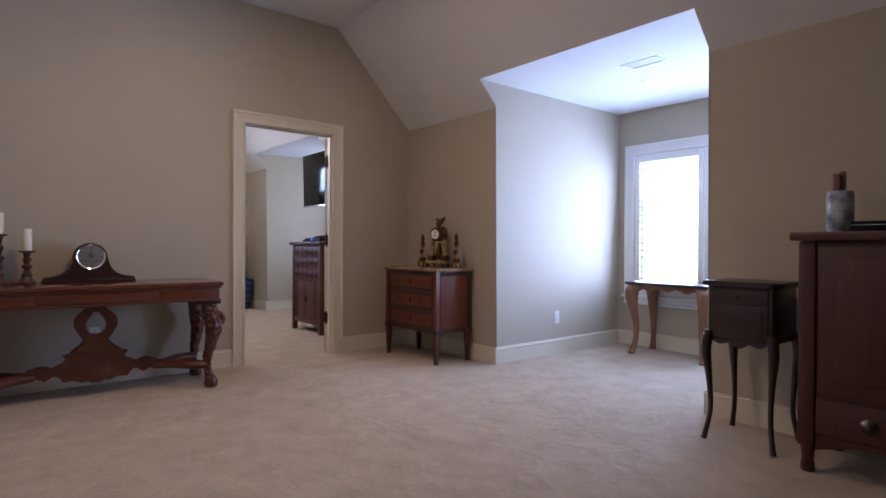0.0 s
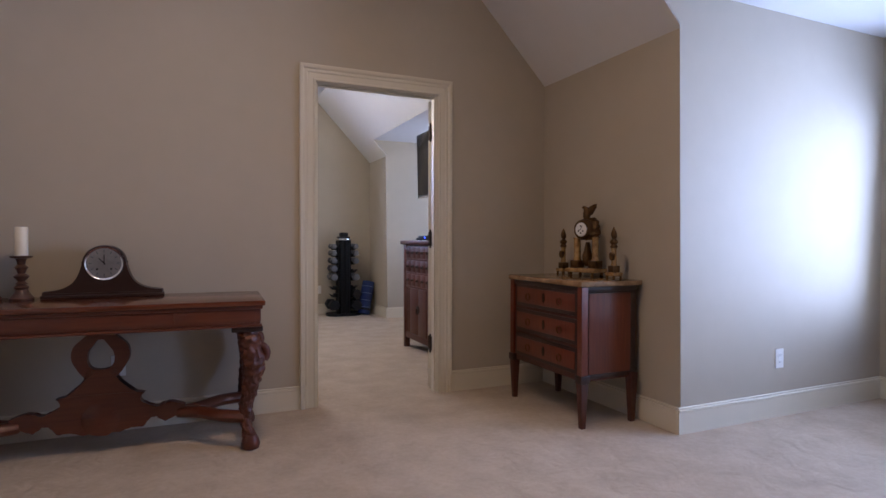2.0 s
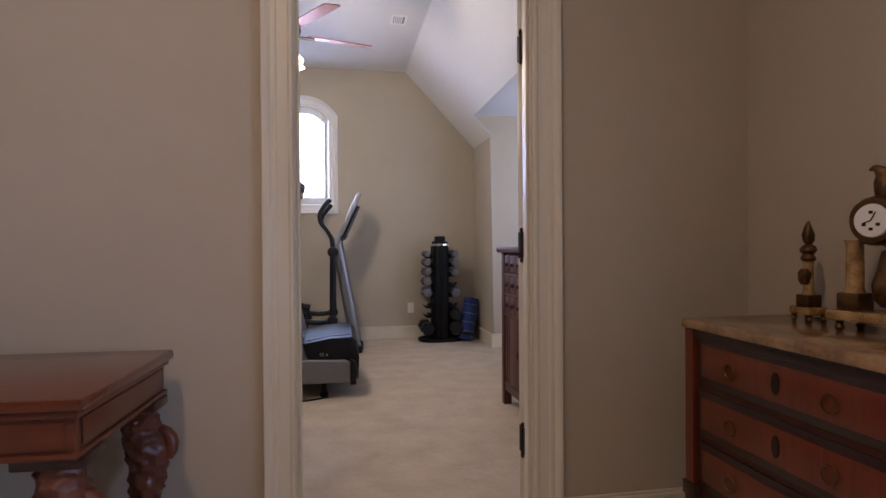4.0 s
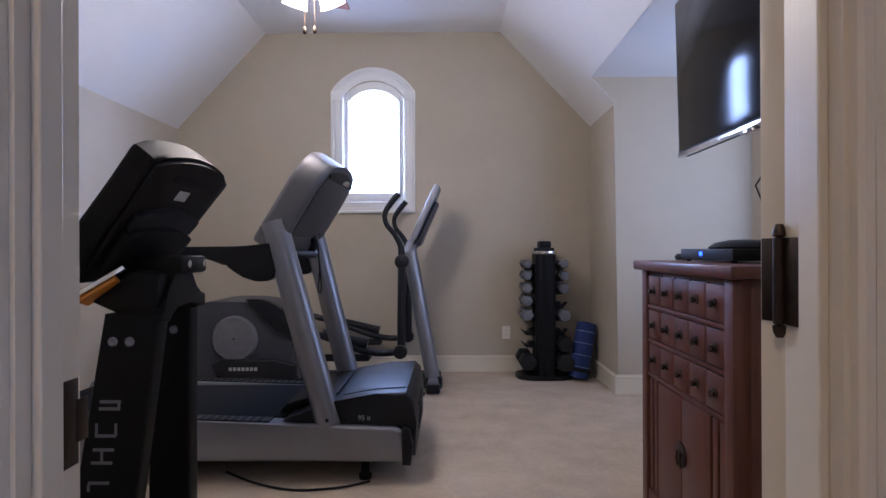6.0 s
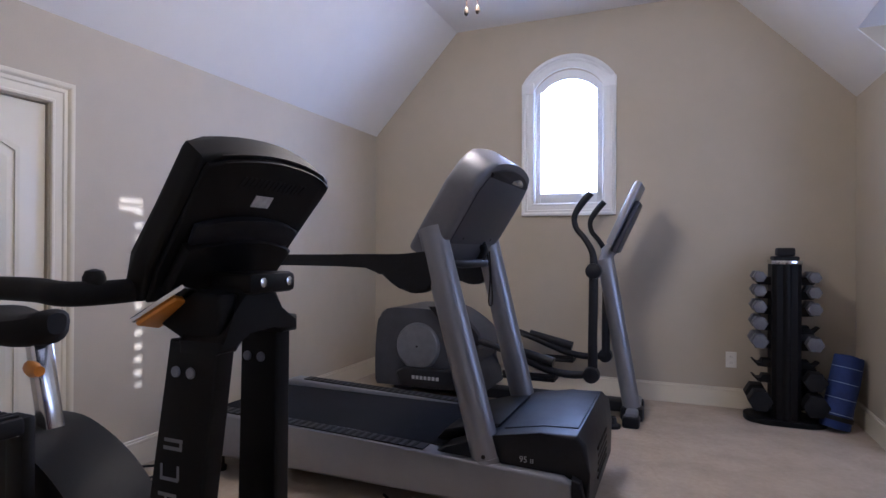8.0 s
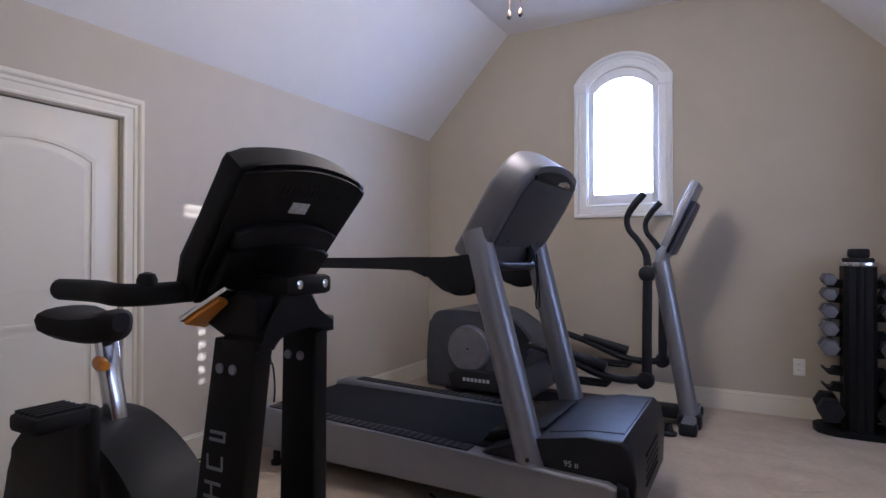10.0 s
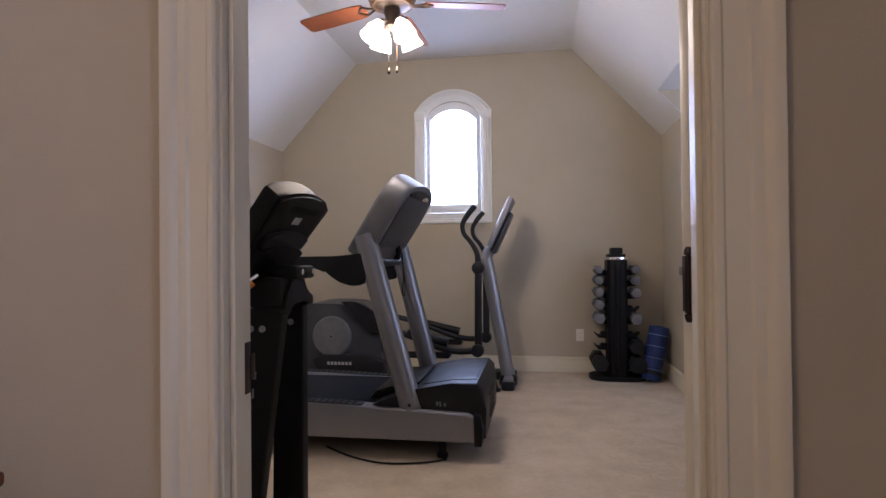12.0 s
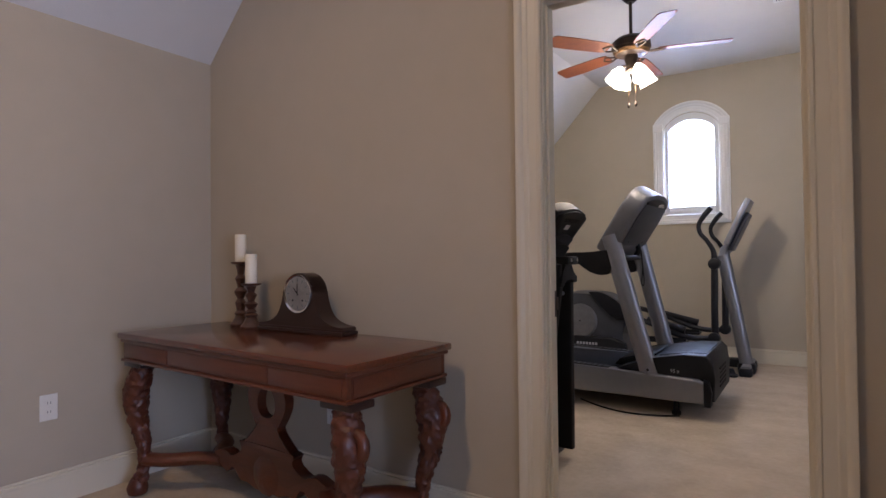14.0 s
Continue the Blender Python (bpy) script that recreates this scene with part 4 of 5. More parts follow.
ceiling_vent(4.20, 2.72, DS[3], 0.16, 0.30)
ceiling_vent(2.70, 8.2, CG, 0.14, 0.20)
LIT = glow("lit_lens", (1.0, 0.95, 0.88), 6.0)


def downlight(x, y, z):
    t = thing("downlight", (x, y, z), "white recessed ceiling downlight, switched on", "downlight", 0, "recessed downlights")
    part("trim_ring", lathe([(0.062, -0.001), (0.064, -0.007), (0.085, -0.004), (0.087, 0.0)], (0, 0, 0), "z", 28), WHITE, t)
    part("lens", lathe([(0.0005, -0.004), (0.055, -0.0035), (0.062, -0.001)], (0, 0, 0), "z", 24), LIT, t)
    return t


downlight(4.69, 2.955, DS[3])
# both study downlights are added out of view, modelled on the dormer one
downlight(1.6, 3.2, CS)
downlight(1.6, 0.4, CS)

# ---- gym: apothecary cabinet, television and boxes ----
KT = 1.06
t = thing("apothecary_cabinet", (3.48, 6.52, 0), "worn red elm apothecary cabinet with fifteen small drawers", "cabinet", -90)
part("body", box(-0.365, -0.215, 0.10, 0.365, 0.225, KT - 0.038, 0.003), REDLAC, t)
part("top", box(-0.41, -0.255, KT - 0.038, 0.41, 0.245, KT, 0.007), REDLAC, t)
for s in (-1, 1):
    for y in (-0.205, 0.205):
        part("leg", box(s * 0.345 - 0.026, y - 0.026, 0, s * 0.345 + 0.026, y + 0.026, KT - 0.04, 0.004), REDLAC, t)
for r in range(3):
    z0 = 0.622 + r * 0.134
    part("rail", box(-0.319, -0.226, z0 - 0.018, 0.319, -0.214, z0 - 0.004, 0.002), REDLAC, t)
    for c in range(5):
        x0 = -0.315 + c * 0.1265
        d = part("drawer", box(x0 + 0.005, -0.2235 - 0.001 * ((r * 5 + c) % 3), z0, x0 + 0.119, -0.205, z0 + 0.111, 0.003), REDLAC, t)
        part("knob_plate", lathe([(0.0005, -0.2285), (0.014, -0.2285), (0.017, -0.224)], (x0 + 0.062, 0, z0 + 0.055), "y", 14), BRONZE, d)
        part("ring_pull", lathe([(0.003, -0.245), (0.009, -0.244), (0.011, -0.238), (0.005, -0.228)], (x0 + 0.062, 0, z0 + 0.052), "y", 12), BRONZE, d)
        if c:
            part("divider", box(x0 - 0.008, -0.222, z0 - 0.004, x0 + 0.004, -0.213, z0 + 0.116, 0.001), REDLAC, t)
for s in (-1, 1):
    d = part("cupboard_door", box(min(s * 0.002, s * 0.215), -0.224, 0.16, max(s * 0.002, s * 0.215), -0.208, 0.596, 0.003), REDLAC, t)
    part("lock_plate", prism([(s * 0.001 + s * 0.042 * math.sin(a), 0.40 + 0.042 * math.cos(a)) for a in [q * math.pi / 12 for q in range(13)]], "y", -0.2275, -0.224), BRONZE, d)
    part("pull", tube([(s * 0.012, -0.232, 0.41), (s * 0.014, -0.236, 0.385), (s * 0.012, -0.232, 0.36)], 0.004, 8), BRONZE, d)
    for x in (0.228, 0.275):
        part("fixed_slat", box(min(s * x, s * (x + 0.032)), -0.222, 0.16, max(s * x, s * (x + 0.032)), -0.212, 0.596, 0.003), REDLAC, t)
part("bottom_rail", box(-0.319, -0.226, 0.10, 0.319, -0.212, 0.155, 0.003), REDLAC, t)

t = thing("set_top_box", (3.45, 6.55, KT), "flat black set-top box with a blue standby light", "set-top box")
part("body", box(-0.10, -0.20, 0.008, 0.10, 0.20, 0.046, 0.004), BLACK, t)
for x in (-0.08, 0.08):
    for y in (-0.17, 0.17):
        part("foot", lathe([(0.009, 0), (0.01, 0.009)], (x, y, 0), "z", 10), BLACKMATT, t)
part("standby_light", box(-0.1015, 0.015, 0.022, -0.0995, 0.035, 0.036, 0.0008), glow("blue_light", (0.03, 0.08, 1.0), 6.0), t, "glowing blue standby light")
t = thing("wireless_router", (3.52, 6.61, KT + 0.046), "low domed black router on the set-top box", "router")
part("body", lathe([(0.115, 0), (0.118, 0.006), (0.095, 0.022), (0.05, 0.032), (0.001, 0.034)], (0, 0, 0), "z", 28), BLACK, t)
t = thing("power_cord", (3.38, 6.81, KT), "black cord with a plug trailing over the cabinet top", "cable")
part("plug", tube(curve([(0, 0.04, 0.014), (-0.01, 0.0, 0.016), (0.0, -0.03, 0.014)], 4), 0.013, 10), BLACKMATT, t)
part("cord", tube(curve([(0, -0.03, 0.014), (0.02, -0.06, 0.008), (0.06, -0.09, 0.006), (0.09, -0.10, 0.006)], 5), 0.004, 8), BLACKMATT, t)

t = thing("television", (3.405, 6.385, 1.81), "black flat-screen television on a wall arm over the cabinet", "television")
TVM = Matrix.Rotation(radians(-1.4), 3, "Y") @ Matrix.Rotation(radians(-1.0), 3, "Z")
for n, bm, m, l in (("body", box(0.0, -0.56, -0.32, 0.045, 0.56, 0.32, 0.006), BLACK, ""), ("screen", box(-0.002, -0.545, -0.298, 0.0005, 0.545, 0.31, 0.0008), SCREEN, "glossy dark screen"),
                    ("bottom_strip", box(-0.004, -0.56, -0.322, 0.02, 0.56, -0.306, 0.002), CHROME, "thin silver strip"), ("logo_bump", box(-0.005, -0.04, -0.334, 0.02, 0.04, -0.322, 0.003), CHROME, ""),
                    ("back_cover", box(0.045, -0.40, -0.25, 0.07, 0.40, 0.15, 0.01), BLACK, "")):
    bmesh.ops.rotate(bm, cent=(0, 0, 0), matrix=TVM, verts=bm.verts)
    part(n, bm, m, t, l)
part("wall_arm", box(0.07, -0.05, -0.06, 0.315, 0.05, 0.05, 0.006), BLACK, t)
part("wall_plate", box(0.31, -0.14, -0.14, 0.33, 0.14, 0.12, 0.004), BLACK, t)
t = thing("hanging_cable", (4.765, 8.72, 1.12), "thin dark cable hanging crookedly down the dormer wall", "cable")
wpart("cord", tube([(4.764, 8.73, 2.12), (4.764, 8.735, 2.0), (4.764, 8.60, 1.75), (4.764, 8.845, 1.58), (4.764, 8.70, 1.37), (4.764, 8.77, 1.12)], 0.006, 8), BLACKMATT, t)

# ---- gym: ceiling fan ----
FX, FY, FZ = 1.765, 7.38, 2.60
t = thing("ceiling_fan", (FX, FY, FZ), "bronze ceiling fan with cherry blades and lit glass shades", "ceiling fan")
part("canopy", lathe([(0.03, 0.36), (0.06, 0.39), (0.075, CG - FZ)], (0, 0, 0), "z", 24), BRONZE, t)
part("down_rod", tube([(0, 0, 0.08), (0, 0, 0.38)], 0.012, 12), BRONZE, t)
part("motor", lathe([(0.03, 0.10), (0.10, 0.095), (0.135, 0.065), (0.14, 0.02), (0.11, -0.02), (0.05, -0.035)], (0, 0, 0), "z", 32), BRONZE, t)
part("gilt_band", carve(lathe([(0.115, -0.022), (0.132, -0.005), (0.118, 0.012)], (0, 0, 0), "z", 40), 0.006, 60), GILT, t)
part("light_kit", lathe([(0.045, -0.035), (0.05, -0.06), (0.035, -0.10), (0.04, -0.14), (0.02, -0.16)], (0, 0, 0), "z", 20), BRONZE, t)
for k in range(5):
    a = radians(16 + 72 * k)
    R = Matrix.Rotation(a, 3, "Z") @ Matrix.Rotation(radians(11), 3, "X")
    bm = prism([(0.19, -0.05), (0.24, -0.062), (0.50, -0.07), (0.655, -0.066), (0.67, -0.05), (0.67, 0.05), (0.655, 0.066), (0.50, 0.07), (0.24, 0.062), (0.19, 0.05)], "z", -0.003, 0.003)
    bmesh.ops.rotate(bm, cent=(0, 0, 0), matrix=R, verts=bm.verts)
    b = part("blade", bm, FANWOOD, t, "reddish cherry fan blade")
    bm = tube(curve([(0.11, 0, -0.012), (0.16, 0.02, -0.01), (0.20, 0.035, -0.006), (0.24, 0.0, -0.006)], 4), 0.007, 8)
    tube(curve([(0.11, 0, -0.012), (0.16, -0.02, -0.01), (0.20, -0.035, -0.006), (0.24, 0.0, -0.006)], 4), 0.007, 8, bm)
    bmesh.ops.rotate(bm, cent=(0, 0, 0), matrix=R, verts=bm.verts)
    part("blade_iron", bm, BRONZE, b)
SHADE = glow("lit_frosted_glass", (1.0, 0.90, 0.74), 9.0)
for k in range(4):
    a = radians(45 + 90 * k)
    c, s_ = math.cos(a), math.sin(a)
    part("lamp_arm", tube([(0.03 * c, 0.03 * s_, -0.11), (0.07 * c, 0.07 * s_, -0.115), (0.085 * c, 0.085 * s_, -0.135)], 0.009, 8), BRONZE, t)
    bm = lathe([(0.022, 0.0), (0.03, -0.015), (0.05, -0.05), (0.056, -0.085), (0.066, -0.12), (0.062, -0.118), (0.045, -0.06), (0.018, -0.01)], (0, 0, 0), "z", 20)
    bmesh.ops.rotate(bm, cent=(0, 0, 0), matrix=Matrix.Rotation(a, 3, "Z") @ Matrix.Rotation(radians(-28), 3, "Y"), verts=bm.verts)
    bmesh.ops.translate(bm, vec=(0.085 * c, 0.085 * s_, -0.13), verts=bm.verts)
    sh = part("shade", bm, SHADE, t, "glowing frosted bell glass shade")
    sh.visible_shadow = False
for dx, dy, z in ((-0.02, -0.01, -0.42), (0.025, 0.01, -0.41)):
    ch = part("pull_chain", tube([(dx, dy, -0.15), (dx, dy, z + 0.04)], 0.0016, 6), GILT, t)
    part("fob", lathe([(0.002, 0.04), (0.009, 0.03), (0.011, 0.01), (0.004, 0)], (dx, dy, z), "z", 10), BRONZE, ch)


def tilted(outline, centre, up, depth, bm=None, bevel=0.01, w0=0.0, back=True):
    """A plate of (y, s) outlines: s runs along up (x, z), the plate lies behind its front face by depth along the normal."""
    bm = bm or bmesh.new()
    new_bm = prism(outline, "x", w0, w0 + depth, None, bevel)
    u = Vector((up[0], 0, up[1])).normalized()
    n = Vector((u.z, 0, -u.x))
    M = Matrix(((n.x, 0, u.x), (0, 1, 0), (n.z, 0, u.z)))
    for v in new_bm.verts:
        v.co = Vector(centre) + M @ v.co
    return new_bm


# ---- gym: upright exercise bike ----
t = thing("exercise_bike", (1.30, 5.96, 0), "black upright exercise bike with console, seen from its front", "exercise bike")
for n, x in (("front_foot", 1.66), ("rear_foot", 0.62)):
    part(n, box(x - 1.34, -0.21, 0.0, x - 1.26, 0.21, 0.06, 0.02), GREYDARK, t)
part("frame_beam", box(-0.66, -0.045, 0.03, 0.42, 0.045, 0.11, 0.015), BLACK, t)
prof = curve([(0.70, 0.10), (0.68, 0.42), (0.78, 0.58), (0.95, 0.645), (1.12, 0.635), (1.28, 0.56), (1.42, 0.43), (1.50, 0.28), (1.50, 0.10)], 5)
sh = wpart("shroud", prism(prof, "y", 5.87, 6.05, None, 0.02), BLACK, t)
prof = curve([(0.98, 0.655), (1.12, 0.648), (1.29, 0.572), (1.43, 0.44), (1.50, 0.33)], 5)
wpart("shroud_cap", prism(prof + [(x - 0.03, z - 0.035) for x, z in prof[::-1]], "y", 5.855, 6.065, None, 0.008), BLACK, sh)
for y0, y1, foot, head in ((5.835, 5.885, (1.525, 1.69), (1.677, 1.81)), (6.035, 6.085, (1.665, 1.785), (1.683, 1.79))):
    m = wpart("side_plate", prism([(foot[0], 0.05), (foot[1], 0.05), (head[1], 0.93), (head[0], 0.93)], "y", y0, y1, None, 0.008), BLACK, t, "tall black side plate")
    for dx in (0.022, 0.062):
        wpart("bolt", lathe([(0.011, y0), (0.011, y0 - 0.004), (0.008, y0 - 0.0055), (0.004, y0 - 0.004)], (head[0] + dx, 0, 0.867), "y", 14), SILVER, m, "bright steel bolt head")
    if y0 < 5.9:
        marks = {"A": ((0.0, 0.0, 0.05, 0.007), (0.0, 0.03, 0.05, 0.007), (0.022, 0.004, 0.006, 0.026)), "B": ((0.0, 0.0, 0.05, 0.007), (0.0, 0.004, 0.006, 0.028), (0.046, 0.004, 0.006, 0.028)),
                 "C": ((0.0, 0.016, 0.05, 0.007), (0.0, 0.0, 0.006, 0.016)), "D": ((0.0, 0.0, 0.05, 0.007), (0.0, 0.016, 0.05, 0.007), (0.044, 0.004, 0.006, 0.012))}
        for k, strokes in enumerate("ABCABD"):
            z = 0.40 + k * 0.062
            bm = bmesh.new()
            for du, dz, w, h in marks[strokes]:
                x = 1.505 + 0.155 * (z + dz) + 0.050 + du
                box(x, y0 - 0.0012, z + dz, x + w, y0 - 0.0002, z + dz + h, 0, bm)
            wpart("logo_bar", bm, FADEDINK, m, "grey logo bar")
bm = prism([(5.834, 0.905), (5.888, 0.905), (5.915, 0.95), (6.0, 0.955), (6.034, 0.925), (6.086, 0.925), (6.086, 0.962), (6.015, 0.972), (6.005, 1.03), (5.90, 1.03), (5.885, 0.975), (5.834, 0.93)], "x", 1.70, 1.812, None, 0.012)
wpart("yoke", bm, BLACK, t)
wpart("card_holder", prism([(1.62, 0.965), (1.70, 0.93), (1.80, 0.93), (1.80, 1.02), (1.74, 1.03)], "y", 5.845, 5.90, None, 0.008), BLACK, t)
C, UP = (1.722, 5.977, 1.190), (0.195, 0.25)
o = [(-0.165, -0.215), (0.165, -0.215), (0.185, -0.13), (0.208, 0.12), *[(p, q) for p, q in arc(-0.205, 0.205, 0.135, 0.168, 10)][::-1], (-0.208, 0.12), (-0.185, -0.13)]
con = wpart("console", tilted(o, C, UP, 0.064, None, 0.014, -0.028), BLACK, t)
wpart("console_rim", tilted([(u * 0.95, v * 0.95) for u, v in o], C, UP, 0.014, None, 0.007, 0.034), BLACK, con)
for s0, s1, d in ((-0.045, 0.0, 0.034), (-0.16, -0.05, 0.045)):
    wpart("rear_hump", tilted([(-0.15, s0), (0.15, s0), *arc(-0.16, 0.16, s1, s1 + 0.025, 10)[::-1]], C, UP, d - 0.016, None, 0.008, 0.046), GREYDARK if s0 > -0.1 else BLACK, con)
wpart("label_plate", tilted([(-0.035, 0.05), (0.02, 0.05), (0.02, 0.078), (-0.035, 0.078)], C, UP, 0.0015, None, 0.0, 0.048), PAPER, con, "small printed white label")
for k in range(14):
    wpart("vent_slot", tilted([(-0.10 + k * 0.015, 0.095), (-0.093 + k * 0.015, 0.095), (-0.088 + k * 0.015, 0.118), (-0.095 + k * 0.015, 0.118)], C, UP, 0.0012, None, 0.0, 0.048), BLACKMATT, con)
wpart("console_screen", tilted([(-0.17, -0.13), (0.17, -0.13), (0.18, 0.12), (-0.18, 0.12)], C, UP, -0.004, None, 0.0, -0.028), SCREEN, con)
wpart("bracket", box(1.72, 5.90, 1.018, 1.832, 6.05, 1.062, 0.012), BLACK, t)
for y in (5.935, 6.02):
    wpart("bolt", lathe([(0.010, 0.0), (0.010, 0.004), (0.005, 0.005)], (1.832, y, 1.042), "x", 12), CHROME, t, "bright steel bolt head")
bm = box(-0.062, -0.05, -0.005, 0.062, 0.05, 0.005, 0.002)
bmesh.ops.rotate(bm, cent=(0, 0, 0), matrix=Matrix.Rotation(radians(-35), 3, "Y") @ Matrix.Rotation(radians(20), 3, "Z"), verts=bm.verts)
bmesh.ops.translate(bm, vec=(1.672, 5.845, 0.995), verts=bm.verts)
wpart("reading_rack", bm, CHROME, t)
bm = box(-0.058, -0.045, -0.015, 0.035, 0.03, -0.006, 0.003)
bmesh.ops.rotate(bm, cent=(0, 0, 0), matrix=Matrix.Rotation(radians(-35), 3, "Y") @ Matrix.Rotation(radians(20), 3, "Z"), verts=bm.verts)
bmesh.ops.translate(bm, vec=(1.672, 5.845, 0.995), verts=bm.verts)
wpart("orange_insert", bm, ORANGE, t, "amber insert under the rack")
for s, y in ((-1, 5.70), (1, 6.25)):
    h = wpart("handlebar", tube(curve([(1.60, 5.975 + s * 0.06, 1.03), (1.59, 5.975 + s * 0.20, 1.025), (1.56, y, 1.025), (1.47, y, 1.03), (1.33, y, 1.03)], 6), 0.024, 14), BLACKMATT, t)
    wpart("grip_bump", lathe([(0.004, 0.024), (0.016, 0.02), (0.021, 0.008), (0.021, -0.01)], (1.58, 5.975 + s * 0.232, 1.047), "z", 14), BLACKMATT, h)
bm = box(1.02, 5.945, 0.60, 1.062, 5.995, 0.88, 0.004)
for v in bm.verts:
    v.co.x += 0.07 * (0.88 - v.co.z) / 0.28
wpart("seat_post", bm, CHROME, t, "chromed seat post")
wpart("seat_lever", tube([(1.045, 5.955, 0.80), (1.09, 5.93, 0.80), (1.13, 5.92, 0.803)], [0.022, 0.018, 0.013], 12), ORANGE, t, "orange adjusting lever")
bm = bmesh.new()
rings = []
for q in range(13):
    f = q / 12
    x = 0.84 + 0.28 * f
    hw = 0.10 * (1 - f) ** 0.7 + 0.035 * f ** 0.5 if f > 0.02 else 0.06
    hw = max(hw, 0.03) * (0.75 if q in (0, 12) else 1)
    zt = 0.955 - 0.018 * math.sin(f * math.pi)
    rings.append([bm.verts.new((x, 5.97 + hw * math.cos(a), zt - 0.033 + (0.036 if math.sin(a) > 0 else 0.056) * math.copysign(abs(math.sin(a)) ** 0.7, math.sin(a)) * (0.6 if q in (0, 12) else 1))) for a in [k * math.tau / 16 for k in range(16)]])
for r0, r1 in zip(rings, rings[1:]):
    for k in range(16):
        bm.faces.new((r0[k], r0[(k + 1) % 16], r1[(k + 1) % 16], r1[k]))
bm.faces.new(rings[0])
bm.faces.new(rings[-1])
wpart("saddle", bm, BLACKMATT, t)
wpart("crank_arm", box(1.195, 5.80, 0.29, 1.262, 5.835, 0.735, 0.012), BLACKMATT, t)
pd = wpart("pedal", box(1.17, 5.665, 0.70, 1.29, 5.795, 0.742, 0.012), BLACKMATT, t)
for q in range(5):
    wpart("tread_rib", box(1.18 + q * 0.022, 5.675, 0.741, 1.192 + q * 0.022, 5.785, 0.748, 0.002), BLACKMATT, pd)
wpart("crank_disc", lathe([(0.01, 5.835), (0.12, 5.84), (0.13, 5.86), (0.13, 5.87)], (1.22, 0, 0.32), "y", 28), GREYDARK, t)

t.location, t.scale = (1.27, 6.015, 0), (1, 1, 1.03)

# ---- gym: treadmill ----
t = thing("treadmill", (1.25, 7.60, 0), "silver and grey treadmill with slanted uprights, facing into the room", "treadmill")
rail = [(0.29, 0.10), (0.25, 0.14), (0.24, 0.25), (0.27, 0.30), (0.34, 0.318), (1.2, 0.292), (2.20, 0.258), (2.235, 0.24), (2.245, 0.10)]
for y0, y1 in ((7.165, 7.275), (7.925, 8.035)):
    r = wpart("side_rail", prism(rail, "y", y0, y1, None, 0.018), SILVER, t)
    wpart("foot_rest", prism([(0.42, 0.321), (1.60, 0.2855), (1.60, 0.280), (0.42, 0.312)], "y", y0 + 0.018, y1 - 0.018), GREYDARK, r, "dark ribbed foot rest")
    for q in range(28):
        x = 0.46 + q * 0.04
        wpart("rib", box(x, y0 + 0.024, 0.318 - 0.030 * (x - 0.42), x + 0.018, y1 - 0.024, 0.3222 - 0.030 * (x - 0.42)), BLACKMATT, r)
    wpart("end_cap", prism([(2.235, 0.085), (2.235, 0.262), (2.27, 0.25), (2.285, 0.18), (2.275, 0.085)], "y", y0 - 0.002, y1 + 0.002, None, 0.008), GREYDARK, r)
wpart("belt", box(0.29, 7.275, 0.235, 1.80, 7.925, 0.285, 0.02), BELT, t)
wpart("deck", box(0.33, 7.275, 0.10, 1.80, 7.925, 0.23, 0.01), GREYDARK, t)
hood = [(1.62, 0.262), (1.70, 0.30), (1.90, 0.372), (2.10, 0.408), (2.25, 0.415), (2.285, 0.38), (2.30, 0.27), (2.295, 0.115), (1.66, 0.115)]
hd = wpart("motor_hood", prism(hood, "y", 7.205, 7.995, None, 0.018), GREYDARK, t)
wpart("hood_panel", prism([(1.93, 0.383), (2.10, 0.411), (2.24, 0.419), (2.24, 0.412), (2.10, 0.404), (1.93, 0.376)], "y", 7.30, 7.90, None, 0.002), GREYDARK, hd)
wpart("hood_recess", prism([(1.60, 0.285), (1.64, 0.33), (1.80, 0.372), (1.90, 0.385), (1.90, 0.37), (1.64, 0.28)], "y", 7.33, 7.87, None, 0.01), BLACK, hd)
for q in range(5):
    wpart("front_vent", box(2.2965, 7.45, 0.17 + q * 0.03, 2.3015, 7.75, 0.183 + q * 0.03), BLACKMATT, hd)
cu = bpy.data.curves.new("model_number", "FONT")
cu.body, cu.size, cu.extrude = "95", 0.034, 0.0008
tmp = bpy.data.objects.new("model_number", cu)
me = bpy.data.meshes.new_from_object(tmp)
bm = bmesh.new()
bm.from_mesh(me)
bmesh.ops.rotate(bm, cent=(0, 0, 0), matrix=Matrix.Rotation(math.pi / 2, 3, "X"), verts=bm.verts)
bmesh.ops.translate(bm, vec=(2.02, 7.2035, 0.285), verts=bm.verts)
bpy.data.objects.remove(tmp)
wpart("model_number", bm, INK, hd, "pale printed number 95", False)
for k, (x0, x1) in enumerate(((2.066, 2.070), (2.074, 2.078))):
    wpart("printed_bar", box(x0, 7.2025, 0.285, x1, 7.2045, 0.302), INK, hd)
for (xb, yb, zb), (xt, yt, zt) in (((1.885, 7.232, 0.235), (1.605, 7.255, 1.22)), ((1.85, 7.985, 0.27), (1.62, 7.955, 1.22))):
    p = wpart("upright", tube([(xb, yb, zb), (xt, yt, zt)], 0.064, 28), SILVER, t, "round silver upright")
    wpart("collar", tube([(xb, yb, zb - 0.005), (xb - 0.012, yb, zb + 0.04)], 0.067, 28), SILVER, p)
    wpart("bolt", lathe([(0.009, 0), (0.009, -0.004), (0.004, -0.005)], (xb - 0.005, yb - 0.065, zb + 0.06), "y", 10), GREYDARK, p)
C, UP = (1.662, 7.605, 1.318), (0.24, 0.38)
